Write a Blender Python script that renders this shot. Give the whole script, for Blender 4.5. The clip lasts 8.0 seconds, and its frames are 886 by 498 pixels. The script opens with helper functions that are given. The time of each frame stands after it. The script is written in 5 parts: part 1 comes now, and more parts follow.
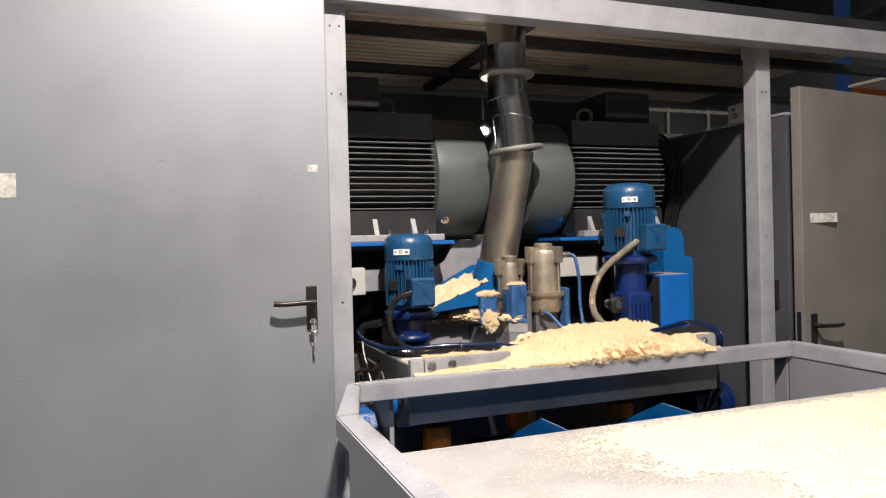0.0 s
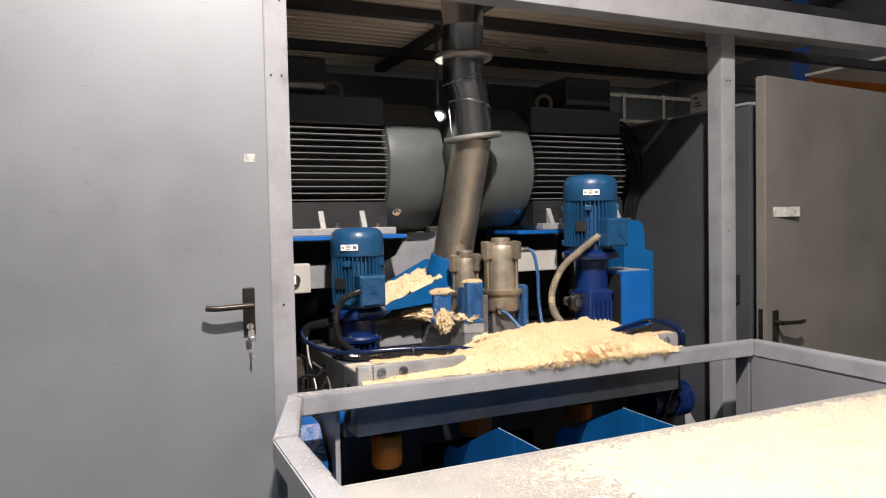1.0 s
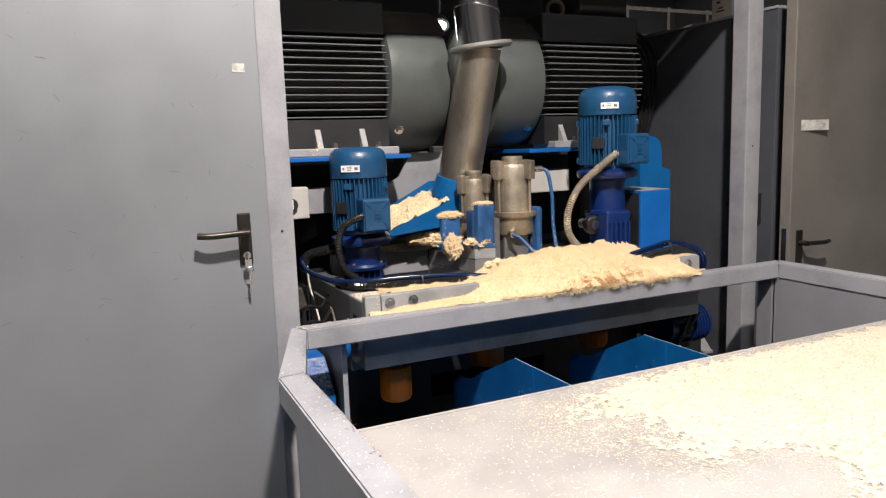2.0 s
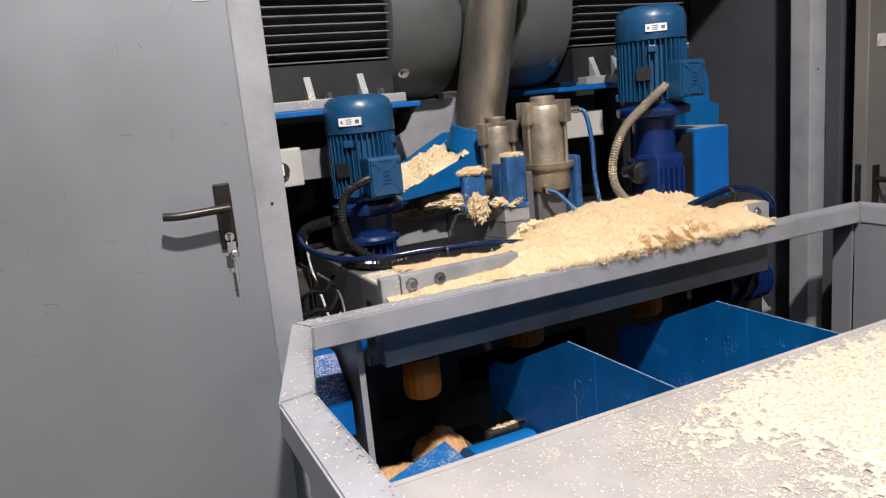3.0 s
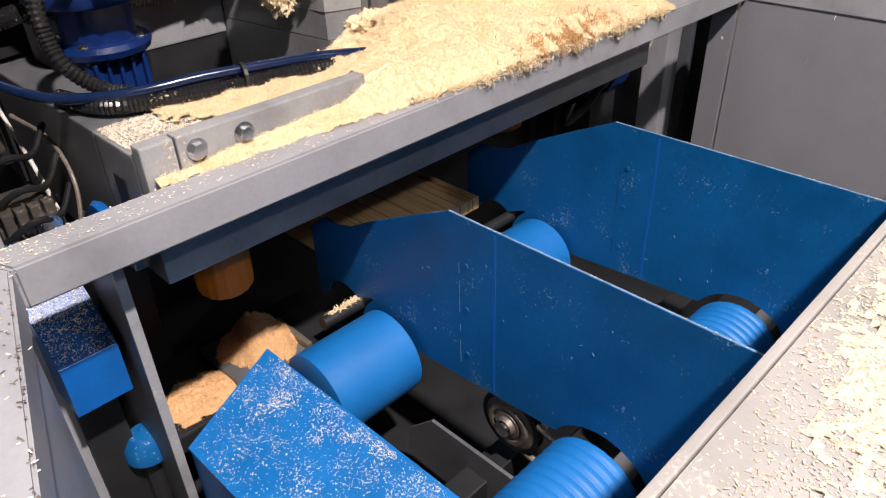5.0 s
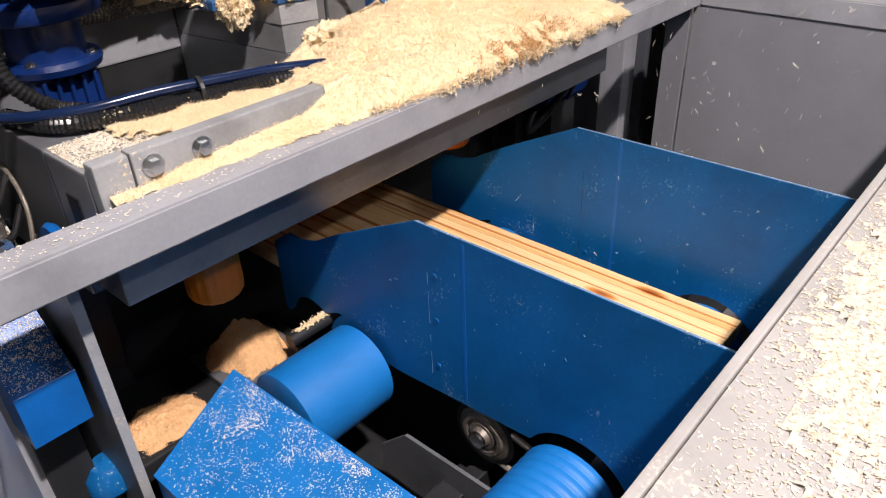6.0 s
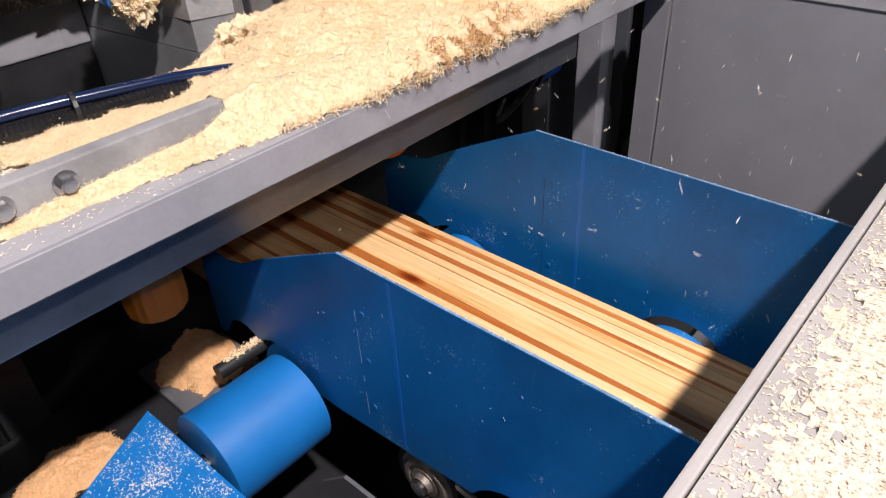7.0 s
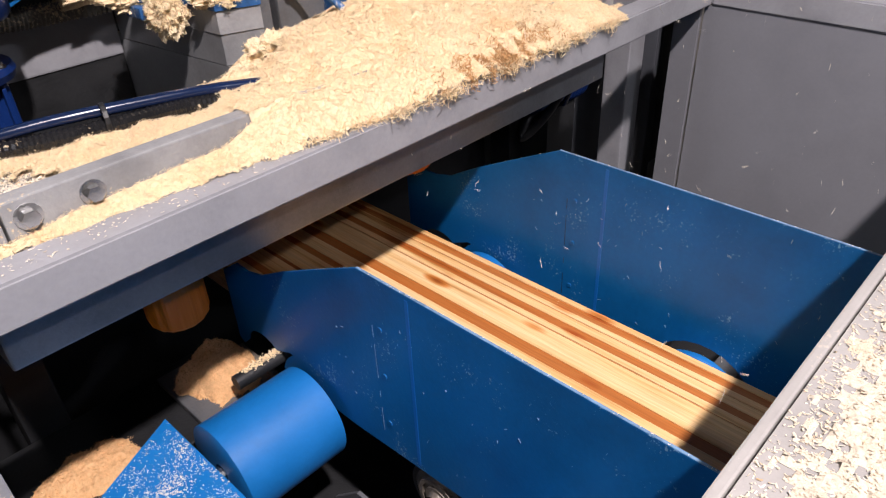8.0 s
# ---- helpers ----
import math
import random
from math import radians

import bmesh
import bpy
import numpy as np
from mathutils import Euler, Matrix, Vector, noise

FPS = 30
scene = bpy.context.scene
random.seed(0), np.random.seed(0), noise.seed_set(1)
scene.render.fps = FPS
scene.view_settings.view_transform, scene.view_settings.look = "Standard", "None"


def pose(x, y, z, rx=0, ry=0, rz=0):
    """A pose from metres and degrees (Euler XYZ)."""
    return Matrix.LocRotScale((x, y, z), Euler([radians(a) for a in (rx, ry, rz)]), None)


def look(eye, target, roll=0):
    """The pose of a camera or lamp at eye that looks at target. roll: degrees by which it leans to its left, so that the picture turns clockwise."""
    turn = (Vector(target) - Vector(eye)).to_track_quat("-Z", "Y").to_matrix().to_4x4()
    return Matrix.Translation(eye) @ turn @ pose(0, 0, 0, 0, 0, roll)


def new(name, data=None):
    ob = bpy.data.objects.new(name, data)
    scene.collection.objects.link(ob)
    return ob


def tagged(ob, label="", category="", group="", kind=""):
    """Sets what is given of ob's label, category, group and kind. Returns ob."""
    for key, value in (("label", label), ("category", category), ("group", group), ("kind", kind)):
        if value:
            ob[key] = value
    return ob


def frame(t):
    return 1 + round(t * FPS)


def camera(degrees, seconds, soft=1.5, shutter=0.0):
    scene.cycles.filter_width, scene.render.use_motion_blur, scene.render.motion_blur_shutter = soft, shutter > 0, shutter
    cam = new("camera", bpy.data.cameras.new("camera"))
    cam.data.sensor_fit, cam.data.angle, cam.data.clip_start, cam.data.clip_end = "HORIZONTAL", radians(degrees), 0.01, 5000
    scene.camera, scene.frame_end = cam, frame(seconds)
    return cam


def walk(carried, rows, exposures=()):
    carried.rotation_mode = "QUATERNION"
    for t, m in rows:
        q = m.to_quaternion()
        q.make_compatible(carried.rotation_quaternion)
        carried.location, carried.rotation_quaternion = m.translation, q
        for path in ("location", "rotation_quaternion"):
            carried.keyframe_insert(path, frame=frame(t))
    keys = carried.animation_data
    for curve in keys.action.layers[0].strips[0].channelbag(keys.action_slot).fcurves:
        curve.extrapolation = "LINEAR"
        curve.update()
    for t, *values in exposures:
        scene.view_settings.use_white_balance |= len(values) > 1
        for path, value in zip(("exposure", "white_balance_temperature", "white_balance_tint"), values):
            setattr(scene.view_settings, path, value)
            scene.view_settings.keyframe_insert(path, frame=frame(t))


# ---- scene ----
cam = camera(64.0, 8.0, soft=1.15, shutter=0.12)
PATH = [
    (0, (0.055, 0.05, 1.411), (0.767, 1.919, 1.393), -1.5),
    (0.5, (0.164, 0.127, 1.44), (0.839, 2.005, 1.307), -1.6),
    (1, (0.136, 0.23, 1.468), (0.966, 2.047, 1.392), -1.2),
    (1.5, (0.115, 0.304, 1.457), (1.004, 2.076, 1.191), -0.9),
    (1.7, (0.132, 0.325, 1.449), (0.968, 2.125, 1.194), -0.9),
    (2.8, (0.227, 0.818, 1.425), (1.128, 2.555, 1.011), -4.8),
    (3, (0.265, 0.86, 1.403), (1.094, 2.635, 1.003), -5.4),
    (3.5, (0.304, 1.136, 1.412), (1.344, 2.789, 0.982), -4.1),
    (4, (0.364, 1.414, 1.412), (1.607, 2.838, 0.761), -3.0),
    (4.5, (0.486, 1.504, 1.402), (1.666, 2.853, 0.516), -1.7),
    (4.7, (0.512, 1.54, 1.395), (1.673, 2.798, 0.36), -1.9),
    (5.8, (0.523, 1.57, 1.37), (1.72, 2.733, 0.268), -2.1),
    (6, (0.523, 1.567, 1.371), (1.775, 2.721, 0.323), -2.5),
    (6.5, (0.622, 1.578, 1.383), (1.871, 2.731, 0.328), -2.4),
    (7, (0.749, 1.611, 1.376), (1.954, 2.733, 0.239), -3.2),
    (7.5, (0.776, 1.6, 1.379), (1.988, 2.747, 0.277), -3.7),
    (8, (0.754, 1.61, 1.377), (1.935, 2.794, 0.28), -2.8),
]
walk(cam, [(t, look(eye, target, roll)) for t, eye, target, roll in PATH],
     [(0, 0.06, 6700, 10), (1.7, 0.0, 6700, 10), (3, -0.18, 6350, 10), (3.5, -0.14, 6350, 10), (4.5, 0.0, 6700, 13), (5.8, 0.03, 6450, 14), (6.5, 0.03, 6450, 14), (7, -0.08, 6350, 16), (8, -0.1, 6350, 17)])

# ---- world, lamps, exposure ----
world = bpy.data.worlds.new("hall_air")
world.use_nodes = True
world.node_tree.nodes["Background"].inputs[0].default_value = (0.55, 0.6, 0.7, 1)
world.node_tree.nodes["Background"].inputs[1].default_value = 0.02
scene.world = world
scene.view_settings.exposure = 0.0
KEY_AT, KEY_POWER = (0.70, 0.42, 4.0), 335
FILL_POWER = 110


def lamp(at, power, size, colour):
    data = bpy.data.lights.new("hall_lamp_light", "AREA")
    data.shape, data.size, data.energy, data.color = "DISK", size, power, colour
    ob = new("hall_lamp_light", data)
    ob.matrix_world = pose(*at)
    return ob


lamp(KEY_AT, KEY_POWER, 0.16, (1.0, 0.915, 0.86))
# Four assumed lamps out of view, added as fill light.
FILLS = [(-4.0, -3.5, 5.6), (4.8, -3.5, 5.6), (7.0, 5.0, 5.6), (-4.0, 3.0, 5.6)]
for at in FILLS:
    lamp(at, FILL_POWER, 0.5, (0.93, 0.96, 1.0))


data = bpy.data.lights.new("work_lamp_light", "POINT")
data.energy, data.shadow_soft_size, data.color = 2.5, 0.05, (1.0, 0.93, 0.84)
glow = new("work_lamp_light", data)
glow.location = (1.585, 3.36, 1.955)

# ---- materials ----
def nodes_of(name):
    m = bpy.data.materials.new(name)
    m.use_nodes = True
    nt = m.node_tree
    return m, nt, nt.nodes["Principled BSDF"]


def add(nt, kind, **values):
    n = nt.nodes.new(kind)
    for key, value in values.items():
        n.inputs[key].default_value = value
    return n


def noise_node(nt, coord, scale, detail=4.0, rough=0.6):
    n = add(nt, "ShaderNodeTexNoise", Scale=scale, Detail=detail, Roughness=rough)
    nt.links.new(coord, n.inputs["Vector"])
    return n.outputs["Fac"]


def ramp(nt, fac, stops):
    r = nt.nodes.new("ShaderNodeValToRGB")
    while len(r.color_ramp.elements) < len(stops):
        r.color_ramp.elements.new(0.5)
    for e, (p, c) in zip(r.color_ramp.elements, stops):
        e.position, e.color = p, (*c, 1) if len(c) == 3 else c
    nt.links.new(fac, r.inputs[0])
    return r.outputs[0]


def mixed(nt, fac, a, b, mode="MIX"):
    m = nt.nodes.new("ShaderNodeMix")
    m.data_type, m.blend_type = "RGBA", mode
    for value, i in ((fac, 0), (a, 6), (b, 7)):
        if isinstance(value, (int, float)):
            m.inputs[i].default_value = value
        elif isinstance(value, tuple):
            m.inputs[i].default_value = (*value, 1)
        else:
            nt.links.new(value, m.inputs[i])
    return m.outputs[2]


def surface(name, colour, rough=0.5, metal=0.0, stain=6.0, grain=90.0, depth=0.25, bump=0.15, dust=0.0,
            dust_colour=(0.72, 0.58, 0.38), stretch=(1, 1, 1), coat=0.0, bump_far=0.003):
    """Paint or metal with stains, grain, fine relief and, where asked, wood dust settled on it."""
    m, nt, bsdf = nodes_of(name)
    co = nt.nodes.new("ShaderNodeTexCoord")
    mp = nt.nodes.new("ShaderNodeMapping")
    mp.inputs["Scale"].default_value = stretch
    nt.links.new(co.outputs["Object"], mp.inputs[0])
    c = mp.outputs[0]
    big, fine = noise_node(nt, c, stain, 5, 0.65), noise_node(nt, c, grain, 3)
    dark = tuple(v * (1 - depth) for v in colour)
    light = tuple(min(1, v * (1 + depth * 0.55)) for v in colour)
    col = ramp(nt, big, [(0.3, dark), (0.5, colour), (0.72, light)])
    col = mixed(nt, 0.15 * depth, col, ramp(nt, fine, [(0.35, (0.1, 0.1, 0.1)), (0.65, (1, 1, 1))]), "OVERLAY")
    if dust:
        speck = noise_node(nt, c, 160, 2, 0.7)
        patch = noise_node(nt, c, 9, 4)
        both = nt.nodes.new("ShaderNodeMath")
        both.operation = "MULTIPLY"
        nt.links.new(speck, both.inputs[0]), nt.links.new(patch, both.inputs[1])
        fac = ramp(nt, both.outputs[0], [(0.36 - 0.2 * dust, (0, 0, 0)), (0.42 - 0.16 * dust, (1, 1, 1))])
        col = mixed(nt, fac, col, dust_colour)
    nt.links.new(col, bsdf.inputs["Base Color"])
    rr = ramp(nt, big, [(0.25, (rough * 0.8,) * 3), (0.75, (min(1, rough * 1.25),) * 3)])
    nt.links.new(rr, bsdf.inputs["Roughness"])
    bsdf.inputs["Metallic"].default_value = metal
    bsdf.inputs["Coat Weight"].default_value = coat
    b = add(nt, "ShaderNodeBump", Strength=bump, Distance=bump_far)
    nt.links.new(fine, b.inputs["Height"])
    nt.links.new(b.outputs[0], bsdf.inputs["Normal"])
    return m


M_DOOR = surface("door_sheet_light_grey", (0.258, 0.274, 0.298), 0.50, 0.45, 1.1, 220, 0.13, 0.06)
M_FRAME = surface("frame_paint_grey", (0.305, 0.31, 0.335), 0.45, 0.0, 7, 120, 0.2, 0.14)
M_DOOR2 = surface("door_sheet_warm_grey", (0.24, 0.225, 0.205), 0.5, 0.4, 2.5, 60, 0.18, 0.12)
M_TABLE = surface("lid_sheet_grey", (0.335, 0.323, 0.312), 0.48, 0.05, 6, 140, 0.16, 0.15, dust=0.17, dust_colour=(0.46, 0.42, 0.37))
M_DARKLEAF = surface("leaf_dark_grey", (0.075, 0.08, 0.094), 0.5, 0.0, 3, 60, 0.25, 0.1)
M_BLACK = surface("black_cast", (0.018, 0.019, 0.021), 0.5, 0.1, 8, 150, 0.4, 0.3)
M_BLACKGLOSS = surface("black_rubber", (0.012, 0.012, 0.013), 0.32, 0.0, 12, 150, 0.3, 0.1)
M_BELL = surface("motor_grey_green", (0.088, 0.10, 0.098), 0.42, 0.1, 5, 130, 0.2, 0.15)
M_FIN = surface("motor_fin_dark", (0.165, 0.172, 0.175), 0.4, 0.2, 5, 100, 0.3, 0.1)
M_CAST = surface("bed_casting_grey", (0.33, 0.335, 0.345), 0.5, 0.1, 7, 150, 0.3, 0.25, dust=0.1)
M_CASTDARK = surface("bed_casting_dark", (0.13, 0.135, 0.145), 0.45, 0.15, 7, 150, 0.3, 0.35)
M_BEAMGREY = surface("front_beam_grey", (0.26, 0.265, 0.275), 0.36, 0.15, 6, 130, 0.3, 0.25)
M_STEEL = surface("stainless_pipe", (0.52, 0.52, 0.52), 0.22, 1.0, 3, 90, 0.2, 0.08, stretch=(1, 1, 0.15))
M_RINGSTEEL = surface("clamp_steel_dull", (0.38, 0.375, 0.36), 0.5, 0.7, 8, 110, 0.3, 0.2)
M_PIPEDUST = surface("stainless_dusty", (0.42, 0.38, 0.32), 0.36, 0.9, 7, 110, 0.3, 0.35, dust=0.25, dust_colour=(0.5, 0.42, 0.3), stretch=(1, 1, 0.5))
M_NICKEL = surface("cylinder_dusty_nickel", (0.40, 0.35, 0.28), 0.45, 0.75, 9, 130, 0.3, 0.35, dust=0.3, dust_colour=(0.62, 0.5, 0.34))
M_BRIGHT = surface("bright_steel", (0.6, 0.6, 0.6), 0.25, 1.0, 8, 120, 0.25, 0.1)
M_MOTOR = surface("motor_blue", (0.010, 0.066, 0.16), 0.34, 0.0, 9, 150, 0.25, 0.15, coat=0.2)
M_COBALT = surface("gearbox_cobalt", (0.004, 0.022, 0.118), 0.32, 0.0, 9, 150, 0.3, 0.15, coat=0.3)
M_SHEET = surface("sheet_blue", (0.004, 0.115, 0.42), 0.36, 0.0, 4, 120, 0.2, 0.1)
M_CHUTE = surface("chute_blue", (0.002, 0.102, 0.305), 0.40, 0.0, 3, 100, 0.28, 0.14, dust=0.012, dust_colour=(0.16, 0.30, 0.46))
M_CHUTE.node_tree.nodes["Principled BSDF"].inputs["Specular IOR Level"].default_value = 0.34
M_ROLLER = surface("roller_blue", (0.003, 0.150, 0.46), 0.52, 0.0, 5, 120, 0.18, 0.1)
M_GUARD = surface("guard_blue_dusted", (0.003, 0.145, 0.45), 0.42, 0.0, 6, 120, 0.2, 0.1, dust=0.11, dust_colour=(0.6, 0.58, 0.55))
M_BRACKET = surface("bracket_blue_dusty", (0.022, 0.095, 0.26), 0.42, 0.0, 16, 120, 0.55, 0.5, dust=0.22, dust_colour=(0.40, 0.41, 0.42), stretch=(1, 1, 0.4))
M_ORANGE = surface("cap_orange", (0.60, 0.155, 0.002), 0.55, 0.0, 8, 120, 0.10, 0.1)
M_WHITE = surface("white_plastic", (0.52, 0.51, 0.48), 0.45, 0.0, 8, 100, 0.12, 0.05)
M_LABEL = surface("label_white", (0.8, 0.8, 0.8), 0.4, 0.0, 8, 100, 0.04, 0.02)
M_TAPE = surface("worn_tape", (0.52, 0.51, 0.48), 0.5, 0.0, 40, 150, 0.5, 0.1)
M_INK = surface("label_ink", (0.02, 0.02, 0.02), 0.5, 0.0, 8, 100, 0.1, 0.02)
M_FLOOR = surface("floor_concrete", (0.20, 0.195, 0.185), 0.7, 0.0, 1.2, 50, 0.35, 0.3, dust=0.15)
M_HALL = surface("hall_wall_panel", (0.22, 0.22, 0.22), 0.6, 0.0, 0.8, 40, 0.25, 0.1)
M_ROOF = surface("hall_roof_dark", (0.07, 0.055, 0.045), 0.6, 0.0, 0.8, 40, 0.3, 0.1)
M_CEIL = surface("cabin_ceiling_sheet", (0.58, 0.50, 0.42), 0.3, 0.3, 2.5, 60, 0.3, 0.1, stretch=(0.3, 1, 1))
M_BEAMDARK = surface("roof_beam_dark", (0.03, 0.03, 0.033), 0.5, 0.2, 5, 80, 0.3, 0.1)
M_DUSTHOSE = surface("hose_dusty", (0.20, 0.18, 0.15), 0.6, 0.0, 12, 150, 0.4, 0.3, dust=0.32)
M_PALEHOSE = surface("hose_pale_dust", (0.21, 0.185, 0.145), 0.65, 0.0, 12, 150, 0.4, 0.3, dust=0.3)
M_HOSE = surface("hose_black", (0.014, 0.014, 0.015), 0.24, 0.0, 12, 150, 0.3, 0.08, dust=0.02)
M_TUBEBLUE = surface("air_tube_blue", (0.005, 0.015, 0.055), 0.22, 0.0, 12, 150, 0.2, 0.05, coat=0.4)
M_RACKORANGE = surface("rack_orange", (0.70, 0.20, 0.02), 0.45, 0.0, 4, 60, 0.15, 0.05)
M_RACKBLUE = surface("rack_blue", (0.02, 0.07, 0.25), 0.45, 0.0, 4, 60, 0.15, 0.05)
M_CARTON = surface("carton_white", (0.6, 0.58, 0.55), 0.7, 0.0, 8, 100, 0.12, 0.05)
M_WORN = surface("worn_blue_edge", (0.16, 0.28, 0.45), 0.5, 0.2, 30, 150, 0.5, 0.2)
M_PANEL = surface("panel_paint_grey", (0.235, 0.24, 0.265), 0.45, 0.0, 2.5, 120, 0.12, 0.1)
M_GRIME = surface("oily_grime", (0.075, 0.066, 0.056), 0.5, 0.3, 18, 120, 0.5, 0.5, dust=0.06)
M_RUST = surface("old_steel", (0.22, 0.19, 0.16), 0.5, 0.6, 14, 120, 0.45, 0.4)


def wood_shaving(name, tint):
    m, nt, bsdf = nodes_of(name)
    co = nt.nodes.new("ShaderNodeTexCoord")
    geo = nt.nodes.new("ShaderNodeNewGeometry")
    big = noise_node(nt, co.outputs["Object"], 9, 4)
    fine = noise_node(nt, co.outputs["Object"], 170, 4, 0.75)
    a = ramp(nt, fine, [(0.22, tuple(v * w for v, w in zip(tint, (0.80, 0.72, 0.60)))), (0.40, tint), (0.7, tuple(min(1, v * 1.16 + 0.03) for v in tint))])
    b = ramp(nt, geo.outputs["Random Per Island"], [(0.0, (0.74, 0.56, 0.38)), (0.05, (0.96, 0.91, 0.85)), (0.6, (1, 1, 1)), (1.0, (1, 0.97, 0.94))])
    col = mixed(nt, 1.0, a, b, "MULTIPLY")
    warm = ramp(nt, big, [(0.55, (1, 1, 1)), (0.75, (1.0, 0.80, 0.58))])
    nt.links.new(mixed(nt, 0.4, col, warm, "MULTIPLY"), bsdf.inputs["Base Color"])
    bsdf.inputs["Roughness"].default_value = 0.8
    bp = add(nt, "ShaderNodeBump", Strength=0.7, Distance=0.005)
    nt.links.new(fine, bp.inputs["Height"])
    nt.links.new(bp.outputs[0], bsdf.inputs["Normal"])
    thin = nt.nodes.new("ShaderNodeBsdfTranslucent")
    nt.links.new(bsdf.inputs["Base Color"].links[0].from_socket, thin.inputs["Color"])
    both = nt.nodes.new("ShaderNodeMixShader")
    both.inputs[0].default_value = 0.12
    nt.links.new(bsdf.outputs[0], both.inputs[1]), nt.links.new(thin.outputs[0], both.inputs[2])
    nt.links.new(both.outputs[0], nt.nodes["Material Output"].inputs["Surface"])
    return m


M_SHAVE = wood_shaving("wood_shavings", (0.94, 0.765, 0.53))
M_SHAVEPALE = wood_shaving("wood_shavings_pale", (0.84, 0.78, 0.67))
M_LIDSHAVE = wood_shaving("wood_shavings_yellow", (0.66, 0.585, 0.475))
M_SAWBROWN = wood_shaving("sawdust_tan", (0.80, 0.50, 0.25))
M_SHAVEDARK = wood_shaving("wood_shavings_brown", (0.62, 0.38, 0.17))


def board_material(name, shade):
    m, nt, bsdf = nodes_of(name)
    co = nt.nodes.new("ShaderNodeTexCoord")
    info = nt.nodes.new("ShaderNodeObjectInfo")
    mp = nt.nodes.new("ShaderNodeMapping")
    mp.inputs["Scale"].default_value = (46, 1.3, 20)
    nt.links.new(co.outputs["Object"], mp.inputs[0])
    shift = nt.nodes.new("ShaderNodeVectorMath")
    shift.operation = "ADD"
    nt.links.new(mp.outputs[0], shift.inputs[0])
    sc = nt.nodes.new("ShaderNodeVectorMath")
    sc.operation = "SCALE"
    sc.inputs[0].default_value = (37, 19, 11)
    nt.links.new(info.outputs["Random"], sc.inputs["Scale"])
    nt.links.new(sc.outputs[0], shift.inputs[1])
    rings = noise_node(nt, shift.outputs[0], 1.0, 5, 0.62)
    fibre = noise_node(nt, shift.outputs[0], 7.0, 3, 0.6)
    col = ramp(nt, rings, [(0.28, (0.40, 0.17, 0.05)), (0.38, (0.72, 0.42, 0.16)), (0.46, (0.84, 0.56, 0.27)), (0.7, (0.90, 0.68, 0.40))])
    tone = ramp(nt, info.outputs["Random"], [(0.0, (0.86, 0.76, 0.66)), (0.3, (1, 0.95, 0.88)), (1, (1, 1, 1))])
    col = mixed(nt, 1.0, col, tone, "MULTIPLY")
    col = mixed(nt, 1.0, col, shade, "MULTIPLY")
    col = mixed(nt, 0.25, col, ramp(nt, fibre, [(0.35, (0.3, 0.2, 0.1)), (0.6, (1, 1, 1))]), "MULTIPLY")
    mp2 = nt.nodes.new("ShaderNodeMapping")
    mp2.inputs["Scale"].default_value = (14, 4.2, 1)
    nt.links.new(co.outputs["Object"], mp2.inputs[0])
    v = add(nt, "ShaderNodeTexVoronoi", Scale=1.0)
    nt.links.new(mp2.outputs[0], v.inputs["Vector"])
    knot = ramp(nt, v.outputs["Distance"], [(0.05, (0.33, 0.13, 0.04)), (0.13, (0.72, 0.42, 0.2)), (0.2, (1, 1, 1))])
    nt.links.new(mixed(nt, 1.0, col, knot, "MULTIPLY"), bsdf.inputs["Base Color"])
    bsdf.inputs["Roughness"].default_value = 0.5
    bp = add(nt, "ShaderNodeBump", Strength=0.2, Distance=0.002)
    nt.links.new(fibre, bp.inputs["Height"])
    nt.links.new(bp.outputs[0], bsdf.inputs["Normal"])
    return m


M_BOARD = board_material("larch_board", (1, 1, 1))
M_BOARDBROWN = board_material("larch_board_heartwood", (0.60, 0.31, 0.145))


def lens_material():
    m, nt, bsdf = nodes_of("lamp_lens")
    bsdf.inputs["Base Color"].default_value = (0.9, 0.9, 0.9, 1)
    bsdf.inputs["Emission Color"].default_value = (1, 0.97, 0.92, 1)
    bsdf.inputs["Emission Strength"].default_value = 40
    return m


M_LENS = lens_material()


# ---- building helpers ----
def thing(name, at, label, category, group="", kind=""):
    ob = new(name)
    ob.empty_display_size = 0.05
    ob.location = at
    return tagged(ob, label, category, group, kind)


def world_at(ob):
    at = Vector((0, 0, 0))
    while ob:
        at += ob.location
        ob = ob.parent
    return at


def part(name, bm, material, parent=None, label="", smooth=False):
    """One mesh object out of a bmesh built in the world's metres."""
    me = bpy.data.meshes.new(name)
    bmesh.ops.recalc_face_normals(bm, faces=bm.faces)
    if parent:
        bmesh.ops.translate(bm, verts=bm.verts, vec=-world_at(parent))
    if smooth:
        for f in bm.faces:
            f.smooth = True
        for e in bm.edges:
            e.smooth = len(e.link_faces) < 2 or e.calc_face_angle(0) < 0.7
    bm.to_mesh(me)
    bm.free()
    me.materials.append(material)
    ob = new(name, me)
    ob.parent = parent
    if label:
        ob["label"] = label
    return ob


def box(bm, x0, x1, y0, y1, z0, z1, bevel=0.0, turn=None):
    r = bmesh.ops.create_cube(bm, size=1)
    vs = r["verts"]
    for v in vs:
        v.co = Vector((x0 + (v.co.x + 0.5) * (x1 - x0), y0 + (v.co.y + 0.5) * (y1 - y0), z0 + (v.co.z + 0.5) * (z1 - z0)))
    if turn:
        mid, m = turn
        bmesh.ops.rotate(bm, verts=vs, cent=mid, matrix=m)
    if bevel:
        es = list({e for v in vs for e in v.link_edges})
        bmesh.ops.bevel(bm, geom=es, offset=bevel, segments=2, profile=0.6, affect="EDGES", clamp_overlap=True)
    return bm


